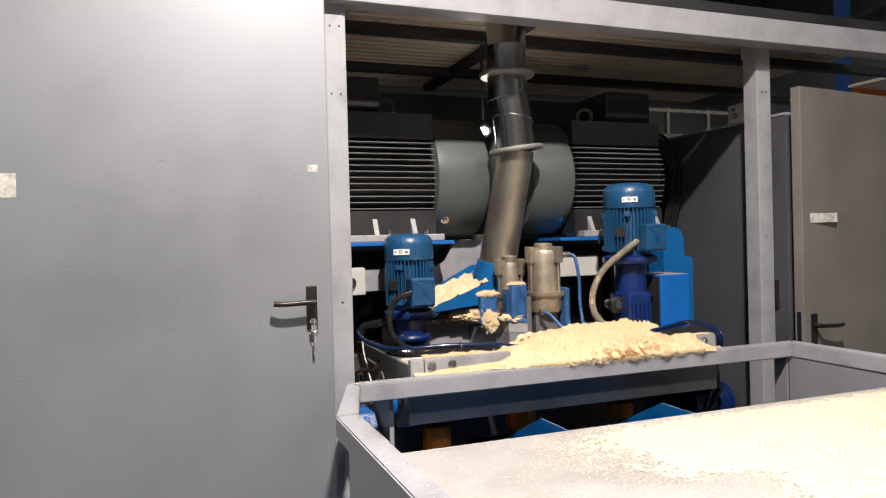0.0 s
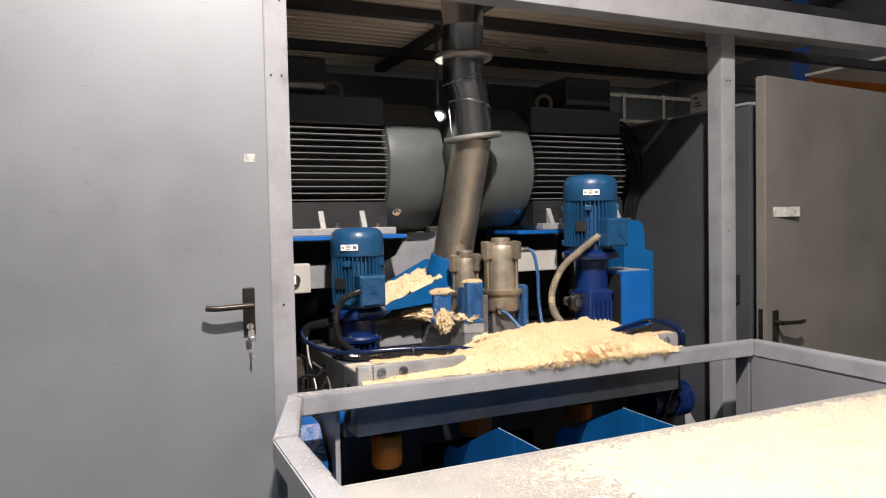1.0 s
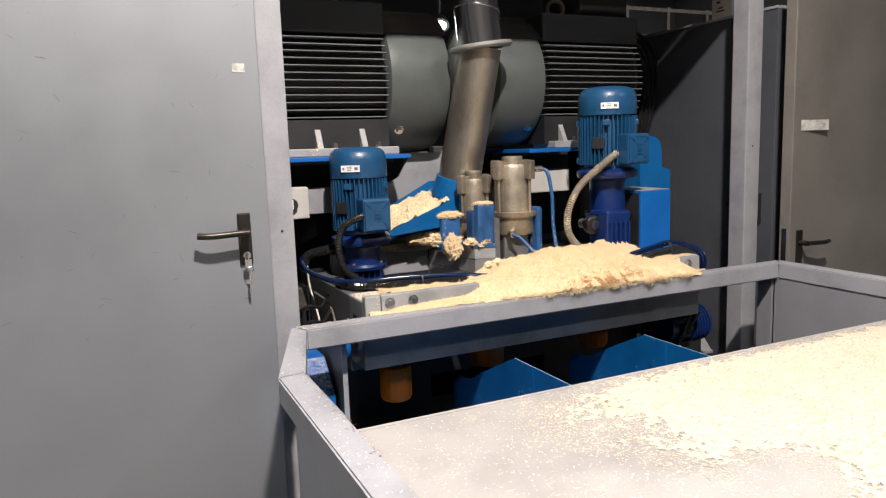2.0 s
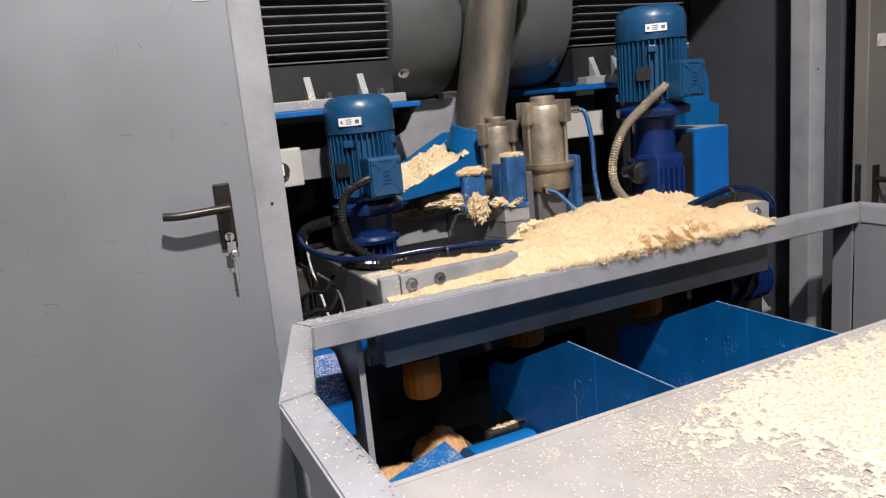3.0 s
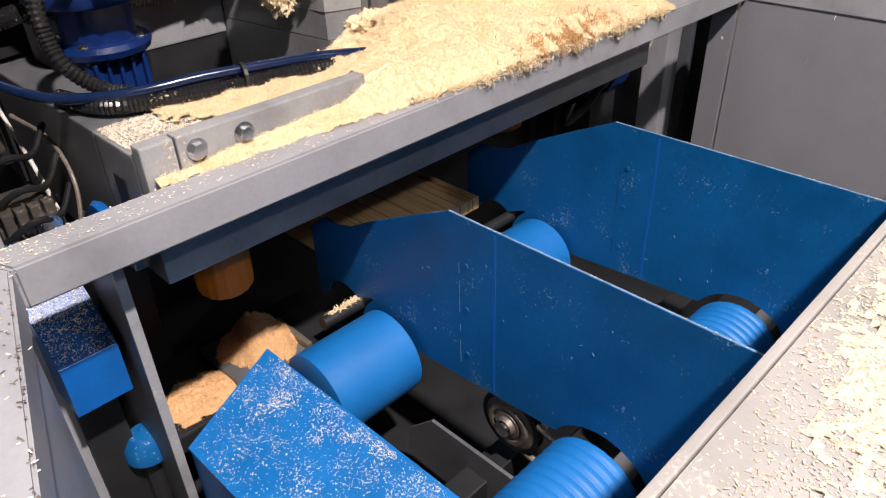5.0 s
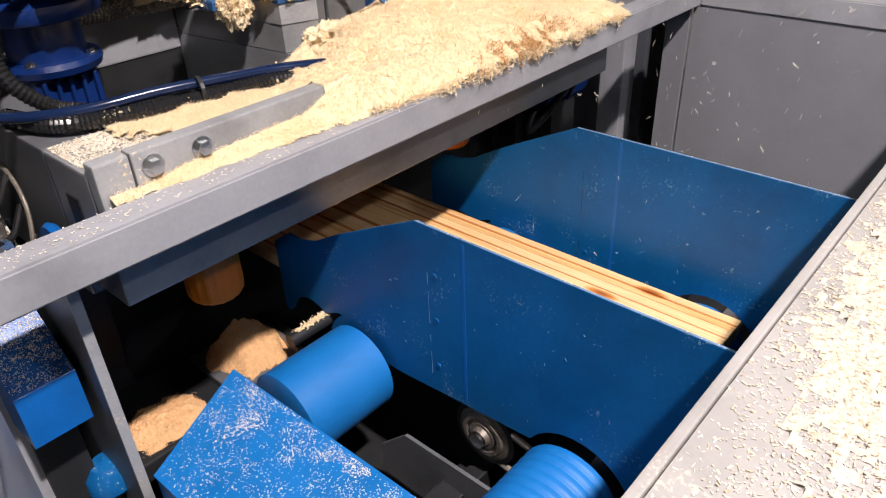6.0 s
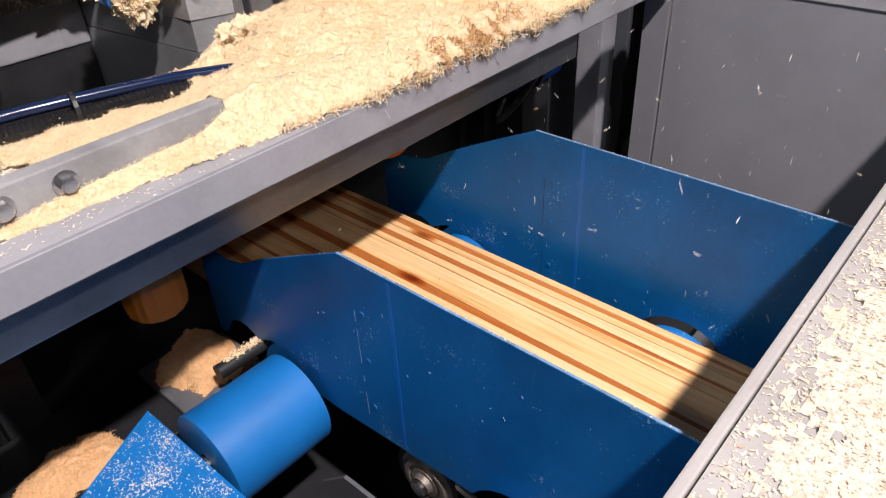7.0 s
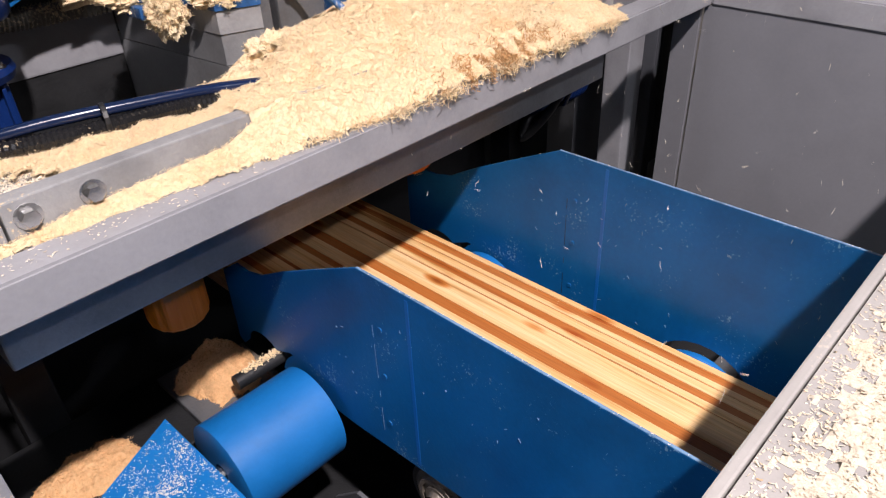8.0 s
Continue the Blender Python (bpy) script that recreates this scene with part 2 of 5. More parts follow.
def boxes(*specs, bevel=0.0):
    bm = bmesh.new()
    for s in specs:
        box(bm, *s, bevel=bevel)
    return bm


def rod(bm, a, b, ra, rb=None, seg=20, caps=True):
    a, b = Vector(a), Vector(b)
    rb = ra if rb is None else rb
    q = (b - a).to_track_quat("Z", "Y")
    rings = []
    for p, r in ((a, ra), (b, rb)):
        rings.append([bm.verts.new(p + q @ Vector((r * math.cos(2 * math.pi * i / seg), r * math.sin(2 * math.pi * i / seg), 0))) for i in range(seg)])
    for i in range(seg):
        bm.faces.new((rings[0][i], rings[0][(i + 1) % seg], rings[1][(i + 1) % seg], rings[1][i]))
    if caps:
        bm.faces.new(rings[0][::-1]), bm.faces.new(rings[1])
    return bm


def lathe(bm, origin, axis, profile, seg=32, start=0.0, sweep=360.0):
    """Turns (radius, along) pairs round an axis."""
    q = Vector(axis).to_track_quat("Z", "Y")
    o = Vector(origin)
    full = sweep >= 359.9
    n = seg if full else seg + 1
    rings = []
    for r, h in profile:
        ring = []
        for i in range(n):
            a = radians(start + sweep * i / seg)
            ring.append(bm.verts.new(o + q @ Vector((max(r, 1e-4) * math.cos(a), max(r, 1e-4) * math.sin(a), h))))
        rings.append(ring)
    for u, v in zip(rings, rings[1:]):
        for i in range(seg if full else seg):
            j = (i + 1) % n
            bm.faces.new((u[i], u[j], v[j], v[i]))
    return bm


def smooth_path(points, per=8):
    pts = [Vector(p) for p in points]
    pts = [2 * pts[0] - pts[1]] + pts + [2 * pts[-1] - pts[-2]]
    out = []
    for i in range(1, len(pts) - 2):
        a, b, c, d = pts[i - 1:i + 3]
        for k in range(per):
            t = k / per
            out.append(0.5 * ((2 * b) + (c - a) * t + (2 * a - 5 * b + 4 * c - d) * t * t + (3 * b - a - 3 * c + d) * t ** 3))
    out.append(pts[-2])
    return out


def hose(bm, points, r, seg=10, rib=0.0, pitch=0.008, per=8):
    """A tube along a smooth path; rib makes it corrugated."""
    path = smooth_path(points, per)
    if rib:
        fine, step = [], pitch / 2
        for a, b in zip(path, path[1:]):
            n = max(1, round((b - a).length / step))
            fine += [a.lerp(b, k / n) for k in range(n)]
        path = fine + [path[-1]]
    side = Vector((0.31, 0.17, 0.93))
    rings = []
    for i, p in enumerate(path):
        d = (path[min(i + 1, len(path) - 1)] - path[max(i - 1, 0)]).normalized()
        u = (side - side.dot(d) * d).normalized()
        side = u
        v = d.cross(u)
        rr = r * (1 + (rib if i % 2 else -rib))
        rings.append([bm.verts.new(p + rr * (math.cos(2 * math.pi * k / seg) * u + math.sin(2 * math.pi * k / seg) * v)) for k in range(seg)])
    for a, b in zip(rings, rings[1:]):
        for k in range(seg):
            bm.faces.new((a[k], a[(k + 1) % seg], b[(k + 1) % seg], b[k]))
    bm.faces.new(rings[0][::-1]), bm.faces.new(rings[-1])
    return bm


def plate(bm, outline, axis, at, thick):
    """A flat plate from an outline of two coordinates, standing across x, y or z at a place."""
    def place(u, v, w):
        return {"x": (w, u, v), "y": (u, w, v), "z": (u, v, w)}[axis]
    lo = [bm.verts.new(place(u, v, at)) for u, v in outline]
    hi = [bm.verts.new(place(u, v, at + thick)) for u, v in outline]
    n = len(outline)
    bm.faces.new(lo), bm.faces.new(hi[::-1])
    for i in range(n):
        bm.faces.new((lo[i], lo[(i + 1) % n], hi[(i + 1) % n], hi[i]))
    return bm


def hexbolt(bm, at, axis, r=0.011, h=0.009):
    a = Vector(at)
    d = Vector(axis).normalized()
    rod(bm, a, a + d * 0.002, r * 1.45, seg=14)
    rod(bm, a + d * 0.002, a + d * h, r, r * 0.94, seg=6)
    return bm


def shards(bm, n, spot, size=(0.006, 0.018), tilt=0.5, seed=1, curl=0.25, wide=(0.0009, 0.0026)):
    """n little curled flakes; spot(rng) gives a place or None."""
    rng = random.Random(seed)
    made = 0
    verts, faces = [], []
    for _ in range(n * 6):
        if made >= n:
            break
        p = spot(rng)
        if p is None:
            continue
        made += 1
        length, width = rng.uniform(*size), rng.uniform(*wide)
        m = Euler((rng.gauss(0, tilt), rng.gauss(0, tilt), rng.uniform(0, 6.283))).to_matrix()
        lift = length * rng.uniform(0, curl)
        for u, v, w in ((-0.5, -0.5, lift), (-0.5, 0.5, lift), (0, -0.55, 0), (0, 0.55, 0), (0.5, -0.4, lift), (0.5, 0.4, lift)):
            verts.append(Vector(p) + m @ Vector((u * length, v * width, w)))
        k = len(verts) - 6
        faces += [(k, k + 2, k + 3, k + 1), (k + 2, k + 4, k + 5, k + 3)]
    return verts, faces


def stuff(name, verts, faces, material, label, category, parent=None):
    me = bpy.data.meshes.new(name)
    me.from_pydata(verts, [], faces)
    me.materials.append(material)
    ob = new(name, me)
    ob.parent = parent
    return tagged(ob, label, category, kind="stuff")


def heap(x0, x1, y0, y1, step, height, skirt=0.004):
    """A height field where height(x, y) > 0, as vertices and faces; height gives top and base."""
    nx, ny = round((x1 - x0) / step), round((y1 - y0) / step)
    index, verts, faces = {}, [], []
    for i in range(nx + 1):
        for j in range(ny + 1):
            x, y = x0 + i * step, y0 + j * step
            hh = height(x, y)
            if hh is not None:
                index[i, j] = len(verts)
                verts.append((x, y, hh))
    for i in range(nx):
        for j in range(ny):
            k = [index.get(c) for c in ((i, j), (i + 1, j), (i + 1, j + 1), (i, j + 1))]
            if None not in k:
                faces.append(tuple(k))
    return verts, faces


def rough_noise(x, y, scale, seed=0.0):
    return noise.noise((x * scale, y * scale, seed))


# ---- hall ----
def slab(name, specs, material, label, category, bevel=0.0):
    ob = part(name, boxes(*specs, bevel=bevel), material)
    return tagged(ob, label, category, kind="structure")


slab("floor", [(-7, 11, -8, 12, -0.2, 0)], M_FLOOR, "grey concrete hall floor with wood dust", "floor")
slab("wall_north", [(-7, 11, 12, 12.2, 0, 6.6)], M_HALL, "grey sheet-metal hall wall", "wall")
slab("wall_south", [(-7, 11, -8.2, -8, 0, 6.6)], M_HALL, "grey sheet-metal hall wall", "wall")
slab("wall_west", [(-7.2, -7, -8.2, 12.2, 0, 6.6)], M_HALL, "grey sheet-metal hall wall", "wall")
slab("wall_east", [(11, 11.2, -8.2, 12.2, 0, 6.6)], M_HALL, "grey sheet-metal hall wall", "wall")
slab("ceiling", [(-7.2, 11.2, -8.2, 12.2, 6.6, 6.8)], M_ROOF, "dark brown hall roof", "ceiling")


def roof_truss(y):
    t = thing("roof_truss", (2, y, 5.0), "dark steel roof truss under the hall roof", "truss", "roof trusses")
    part("top_chord", boxes((-7, 11, y - 0.06, y + 0.06, 6.3, 6.45)), M_BEAMDARK, t)
    part("bottom_chord", boxes((-7, 11, y - 0.06, y + 0.06, 5.05, 5.17)), M_BEAMDARK, t)
    bm = bmesh.new()
    for i in range(12):
        x = -7 + 1.5 * i
        rod(bm, (x, y, 5.15), (x + 0.75, y, 6.32), 0.035, seg=6)
        rod(bm, (x + 0.75, y, 6.32), (x + 1.5, y, 5.15), 0.035, seg=6)
    part("lattice", bm, M_BEAMDARK, t)


for y in (2.0, 4.8, 7.6, 10.4):
    roof_truss(y)


def high_bay(at):
    x, y, z = at
    t = thing("high_bay_lamp", (x, y, z + 0.1), "round aluminium high-bay lamp, out of view under the hall roof", "lamp", "hall lamps")
    bm = lathe(bmesh.new(), (x, y, z + 0.02), (0, 0, 1), [(0.34, -0.04), (0.30, 0.08), (0.14, 0.2), (0.14, 0.36), (0.0, 0.38)], 28)
    part("shade", bm, M_BRIGHT, t, smooth=True)
    part("stem", rod(bmesh.new(), (x, y, z + 0.38), (x, y, 6.6), 0.012, seg=8), M_BLACK, t)


# The fixtures at FILLS are made up to go with the fill lights.
for at in [KEY_AT] + FILLS:
    high_bay(at)


# ---- cabin round the planer ----
slab("cabin_frame_header", [(-1.6, 5.2, 2.58, 2.68, 2.30, 2.41)], M_FRAME, "grey painted steel header beam of the cabin", "beam", 0.004)


def post(name, x0, x1, y0, y1, top, bolts=()):
    p = tagged(part(name, box(bmesh.new(), x0, x1, y0, y1, 0, top, 0.005), M_FRAME), "grey painted square steel cabin post", "post", kind="structure")
    bm = bmesh.new()
    for z, u in bolts:
        rod(bm, (x0 + u, y0 + 0.002, z), (x0 + u, y0 - 0.003, z), 0.0035, seg=8)
    if bolts:
        part("screw", bm, M_BLACK, p)
    return p


post("post_left", 0.596, 0.675, 2.632, 2.71, 2.30, ((2.30 - 0.08, 0.02), (2.22, 0.055), (1.97, 0.02), (1.97, 0.055), (1.2, 0.04)))
post("post_right", 2.707, 2.794, 2.706, 2.793, 2.415, ((2.10, 0.03), (2.10, 0.055), (1.4, 0.04)))
slab("post_gusset", [(2.694, 2.706, 2.71, 2.79, 2.27, 2.414)], M_FRAME, "grey steel gusset under the cabin header", "gusset", 0.003)
slab("cabin_cross_beam", [(2.71, 2.79, 2.6805, 2.7055, 2.33, 2.405)], M_FRAME, "grey steel packing behind the cabin header", "beam")
post("post_far", 5.10, 5.18, 2.58, 2.66, 2.30)
post("post_outer", -1.55, -1.47, 2.58, 2.66, 2.30)
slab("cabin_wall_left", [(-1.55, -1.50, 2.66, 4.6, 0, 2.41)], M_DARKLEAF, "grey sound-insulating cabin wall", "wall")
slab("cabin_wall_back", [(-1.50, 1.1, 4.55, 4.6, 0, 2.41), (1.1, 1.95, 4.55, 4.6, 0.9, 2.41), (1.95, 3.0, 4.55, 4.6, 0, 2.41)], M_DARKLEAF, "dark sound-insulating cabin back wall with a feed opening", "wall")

# ceiling of ribbed sheet with dark carriers
bm = boxes((-1.5, 3.9, 2.702, 4.6, 2.47, 2.50))
for i in range(26):
    y = 2.72 + i * 0.072
    box(bm, -1.5, 3.9, y, y + 0.006, 2.464, 2.471)
tagged(part("cabin_ceiling", bm, M_CEIL), "ribbed brownish metal ceiling sheet of the cabin", "ceiling", kind="structure")
for y0, y1 in ((3.30, 3.36), (4.02, 4.08)):
    slab("ceiling_beam", [(-1.5, 5.2, y0, y1, 2.415, 2.462)], M_BEAMDARK, "dark steel beam under the cabin ceiling", "beam")
# Added strip: blocks lamp light between the header and the ceiling sheet.
slab("light_gap_strip", [(-1.5, 3.9, 2.685, 2.70, 2.411, 2.499)], M_BEAMDARK, "dark strip added to keep light out above the cabin header", "trim")
slab("ceiling_beam", [(1.64, 1.70, 2.70, 4.50, 2.422, 2.463)], M_BEAMDARK, "dark steel beam under the cabin ceiling", "beam")


def handle_set(parent, x, y, z, way, m_metal, key=False):
    """Lever on a long escutcheon; way is +1 or -1 along x."""
    h = part("escutcheon", box(bmesh.new(), x - 0.019, x + 0.019, y - 0.008, y, z - 0.10, z + 0.055, 0.004), m_metal, parent, "dark bronze lock plate")
    bm = bmesh.new()
    rod(bm, (x, y, z), (x, y - 0.05, z), 0.011, seg=12)
    hose(bm, [(x - way * 0.006, y - 0.05, z), (x + way * 0.03, y - 0.052, z), (x + way * 0.10, y - 0.053, z - 0.002), (x + way * 0.138, y - 0.045, z)], 0.0095, 10)
    part("lever", bm, m_metal, parent, "dark bronze lever", smooth=True)
    if key:
        rod_bm = rod(bmesh.new(), (x, y - 0.006, z - 0.07), (x, y - 0.018, z - 0.07), 0.011, seg=16)
        part("cylinder", rod_bm, M_BRIGHT, parent)
        bm = bmesh.new()
        box(bm, x - 0.002, x + 0.002, y - 0.04, y - 0.016, z - 0.08, z - 0.062)
        box(bm, x - 0.010, x + 0.010, y - 0.030, y - 0.027, z - 0.106, z - 0.08, 0.001)
        lathe(bm, (x + 0.004, y - 0.03, z - 0.112), (0, 1, 0), [(0.008, -0.001), (0.010, 0), (0.008, 0.001), (0.008, -0.001)], 14)
        box(bm, x + 0.000, x + 0.007, y - 0.032, y - 0.030, z - 0.175, z - 0.118)
        part("key", bm, M_BRIGHT, parent, "keys hanging in the lock")
    return h


M_BRONZE = surface("dark_bronze", (0.05, 0.045, 0.04), 0.35, 0.8, 10, 140, 0.3, 0.1)
door = thing("cabin_door", (0.05, 2.6, 0.02), "closed light grey metal cabin door with a lever and keys", "door")
part("leaf", box(bmesh.new(), -0.47, 0.586, 2.572, 2.63, 0.03, 2.295, 0.004), M_DOOR, door)
handle_set(door, 0.511, 2.572, 1.215, -1, M_BRONZE, key=True)
part("sticker", boxes((-0.468, -0.393, 2.5705, 2.5715, 1.585, 1.66)), M_TAPE, door, "torn white sticker")
part("tape_mark", boxes((0.51, 0.545, 2.5705, 2.5715, 1.675, 1.70)), M_TAPE, door, "scrap of paper tape")

bm = bmesh.new()
rng = random.Random(77)
for _ in range(60):
    x, z, ln, a = rng.uniform(-0.4, 0.55), rng.uniform(0.9, 2.2), rng.uniform(0.004, 0.03), rng.uniform(0, 3.1)
    box(bm, x - ln / 2, x + ln / 2, 2.5714, 2.5719, z - 0.0004, z + 0.0004, turn=(Vector((x, 2.5717, z)), Matrix.Rotation(a, 3, "Y")))
tagged(part("scuff", bm, M_CASTDARK, door, "fine dark scuffs"), kind="stuff")

# second leaf, a little ajar
door2 = thing("cabin_door", (2.81, 2.55, 0.02), "warm grey metal cabin door standing slightly ajar", "door")
turn = (Vector((2.81, 2.55, 0)), Matrix.Rotation(radians(7.0), 3, "Z"))
part("leaf", box(bmesh.new(), 2.81, 3.90, 2.55, 2.60, 0.03, 2.10, 0.004, turn=turn), M_DOOR2, door2)
bm = box(bmesh.new(), 2.807, 2.81, 2.565, 2.587, 0.78, 1.04, turn=turn)
part("lock_strip", bm, M_BRIGHT, door2, "steel lock strip on the door edge")
handle_set(door2, 2.875, 2.558, 0.975, 1, M_BRONZE)
part("sticker", boxes((2.865, 3.04, 2.5565, 2.5575, 1.46, 1.505)), M_TAPE, door2, "torn white sticker")

leaf = thing("inner_leaf", (2.93, 3.2, 0.02), "dark grey cabin door folded open beside the planer", "door")
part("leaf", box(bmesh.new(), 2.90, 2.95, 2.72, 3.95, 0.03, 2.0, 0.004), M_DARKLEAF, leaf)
bm = bmesh.new()
box(bm, 2.885, 2.90, 2.78, 2.82, 1.04, 1.18, 0.003)
hose(bm, [(2.89, 2.80, 1.12), (2.85, 2.80, 1.12), (2.845, 2.86, 1.12), (2.85, 2.93, 1.12)], 0.011, 8)
part("lever", bm, M_BLACK, leaf, "black lever handle")
part("edge_strip", boxes((2.895, 2.955, 2.72, 3.95, 2.0, 2.012)), M_FRAME, leaf)

# Added black sheet that darkens the door gap and hides the rack behind.
slab("door_gap_blackout", [(2.955, 3.60, 2.86, 2.88, 0.03, 2.1)], M_BLACK, "black sheet added to darken the gap between the cabin doors", "panel")

carton = thing("carton", (3.0, 2.86, 2.012), "small white carton on the folded door", "box")
part("body", box(bmesh.new(), 2.895, 2.98, 2.98, 3.10, 2.012, 2.11, 0.003), M_CARTON, carton)
part("print", boxes((2.893, 2.8945, 3.02, 3.07, 2.04, 2.046), (2.893, 2.8945, 3.03, 3.06, 2.055, 2.061), (2.893, 2.8945, 3.05, 3.07, 2.08, 2.09)), M_INK, carton)


def railing(x0, x1, y, z):
    t = thing("mezzanine_railing", (x0, y, z), "dim steel railing of a mezzanine in the dark hall", "railing")
    part("deck", boxes((x0, x1, y, y + 1.2, z - 0.25, z)), M_BEAMDARK, t)
    for h in (0.3, 0.6, 0.9):
        part("rail", boxes((x0, x1, y, y + 0.04, z + h, z + h + 0.04)), M_RUST, t)
    n = int((x1 - x0) / 0.6)
    for k in range(n + 1):
        part("post", boxes((x0 + k * 0.6, x0 + k * 0.6 + 0.04, y - 0.005, y + 0.045, z, z + 0.95)), M_RUST, t)
    for k in (0, n):
        part("column", boxes((x0 + k * 0.6, x0 + k * 0.6 + 0.15, y + 0.3, y + 0.45, 0, z - 0.25)), M_BEAMDARK, t)


railing(2.6, 10.4, 7.0, 2.0)


def rack(x, y):
    r = thing("pallet_rack", (x, y, 0), "pallet rack with orange beams and blue uprights", "rack")
    for dx in (0, 2.6):
        for dy in (0, 0.9):
            part("upright", boxes((x + dx, x + dx + 0.09, y + dy, y + dy + 0.07, 0, 3.4)), M_RACKBLUE, r)
    for z in (0.25, 0.62, 1.0, 1.7, 2.4):
        for dy in (0, 0.9):
            part("beam", boxes((x + 0.09, x + 2.6, y + dy, y + dy + 0.05, z, z + 0.11), bevel=0.003), M_RACKORANGE, r, "orange rack beam")
        part("shelf", boxes((x + 0.05, x + 2.65, y + 0.05, y + 0.9, z + 0.11, z + 0.13)), M_CARTON, r)
    return r


rack(4.85, 3.1)
rng = random.Random(5)
for z in (0.38, 0.75, 1.13):
    for i in range(3):
        x = 5.0 + i * 0.82
        c = thing("crate", (x, 3.5, z), "blue plastic crate on the pallet rack", "crate", "crates on the rack")
        part("body", box(bmesh.new(), x, x + 0.6, 3.2, 3.7, z + 0.001, z + 0.2, 0.01), M_RACKBLUE, c)
        part("rim", boxes((x - 0.012, x + 0.612, 3.188, 3.712, z + 0.2, z + 0.222), bevel=0.004), M_RACKBLUE, c)


# ---- outfeed enclosure with its lid ----
enc = thing("outfeed_enclosure", (1.55, 1.5, 0), "grey painted steel outfeed enclosure with a dusty lid", "enclosure")


def rail(name, outline, z0, z1, parent, material=M_FRAME, bevel=0.004):
    bm = plate(bmesh.new(), outline, "z", z0, z1 - z0)
    bmesh.ops.bevel(bm, geom=list(bm.edges), offset=bevel, segments=2, affect="EDGES")
    return part(name, bm, material, parent)


rail("back_rail", [(0.612, 2.48), (2.655, 2.48), (2.585, 2.418), (0.640, 2.418)], 0.868, 0.93, enc)
rail("slanting_rail", [(0.611, 2.48), (0.639, 2.418), (0.538, 2.03), (0.470, 2.02)], 0.868, 0.93, enc)
rail("side_rail", [(0.470, 2.019), (0.537, 2.029), (0.532, 0.15), (0.462, 0.15)], 0.868, 0.93, enc)
rail("side_rail", [(2.656, 2.48), (2.586, 2.418), (2.52, 0.15), (2.60, 0.15)], 0.868, 0.93, enc)
part("side_panel", plate(bmesh.new(), [(2.591, 2.437), (2.528, 0.15), (2.532, 0.15), (2.595, 2.437)], "z", 0.03, 0.838), M_PANEL, enc)
part("corner_stile", plate(bmesh.new(), [(2.592, 2.512), (2.580, 2.512), (2.577, 2.441), (2.589, 2.441)], "z", 0.03, 0.836), M_PANEL, enc)
part("side_panel", plate(bmesh.new(), [(0.505, 2.02), (0.497, 0.15), (0.501, 0.15), (0.509, 2.02)], "z", 0.03, 0.838), M_FRAME, enc)
part("side_panel", plate(bmesh.new(), [(0.625, 2.43), (0.505, 2.025), (0.509, 2.025), (0.629, 2.43)], "z", 0.03, 0.838), M_FRAME, enc)
part("front_panel", boxes((0.50, 2.53, 0.152, 0.156, 0.03, 0.868)), M_FRAME, enc)
part("inner_bead", boxes((0.5345, 0.5385, 1.72, 2.02, 0.85, 0.926)), M_FRAME, enc)
lid = part("lid", boxes((0.540, 2.517, 0.16, 1.711, 0.879, 0.893)), M_TABLE, enc, "grey sheet-metal lid strewn with shavings")
part("lid_lip", box(bmesh.new(), 0.540, 2.517, 1.7135, 1.726, 0.835, 0.8935, 0.003), M_TABLE, enc)
part("lid_lip", boxes((0.540, 2.517, 1.700, 1.7132, 0.835, 0.8785)), M_CASTDARK, enc, "dark seam behind the folded lip")


# ---- planer bed ----
bed = thing("planer_bed", (1.55, 2.8, 0.0), "grey cast planer bed covered in wood shavings", "machine")
part("front_beam", box(bmesh.new(), 0.85, 2.27, 2.53, 2.67, 0.74, 0.965, 0.004), M_BEAMGREY, bed)
# Darker casting grey here holds both the dirt and the end's shaded side.
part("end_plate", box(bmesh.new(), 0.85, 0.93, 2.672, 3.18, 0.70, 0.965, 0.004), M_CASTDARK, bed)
part("end_slot", boxes((0.8475, 0.8495, 2.585, 2.625, 0.80, 0.91)), M_BLACK, bed)
part("back_web", box(bmesh.new(), 0.932, 1.347, 3.122, 3.16, 0.931, 1.035, 0.004), M_FRAME, bed)
# Pit back and floor are black: the pit's deep shade put into colour.
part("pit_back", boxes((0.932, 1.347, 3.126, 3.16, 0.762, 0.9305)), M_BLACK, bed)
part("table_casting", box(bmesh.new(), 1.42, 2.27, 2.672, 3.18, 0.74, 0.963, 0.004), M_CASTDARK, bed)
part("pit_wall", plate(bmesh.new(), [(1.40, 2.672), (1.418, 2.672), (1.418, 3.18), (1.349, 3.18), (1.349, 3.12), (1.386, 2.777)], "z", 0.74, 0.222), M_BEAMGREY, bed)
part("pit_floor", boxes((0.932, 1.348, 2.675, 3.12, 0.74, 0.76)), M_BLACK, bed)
part("front_strip", box(bmesh.new(), 0.905, 2.24, 2.50, 2.528, 0.90, 0.985, 0.003), M_CAST, bed)
part("corner_block", box(bmesh.new(), 0.85, 0.902, 2.50, 2.529, 0.88, 0.985, 0.004), M_CAST, bed)
for x in (0.933, 1.013, 2.18):
    part("hex_bolt", hexbolt(bmesh.new(), (x, 2.50, 0.958), (0, -1, 0), 0.012, 0.012), M_BRIGHT, bed)
base = thing("machine_stand", (1.55, 3.2, 0), "dark steel stand carrying the planer bed", "machine")
for x in (0.86, 2.36):
    part("leg", box(bmesh.new(), x, x + 0.08, 2.90, 2.98, 0, 0.70, 0.004), M_BLACK, base)
    part("leg", box(bmesh.new(), x, x + 0.08, 4.1, 4.18, 0, 0.74, 0.004), M_BLACK, base)
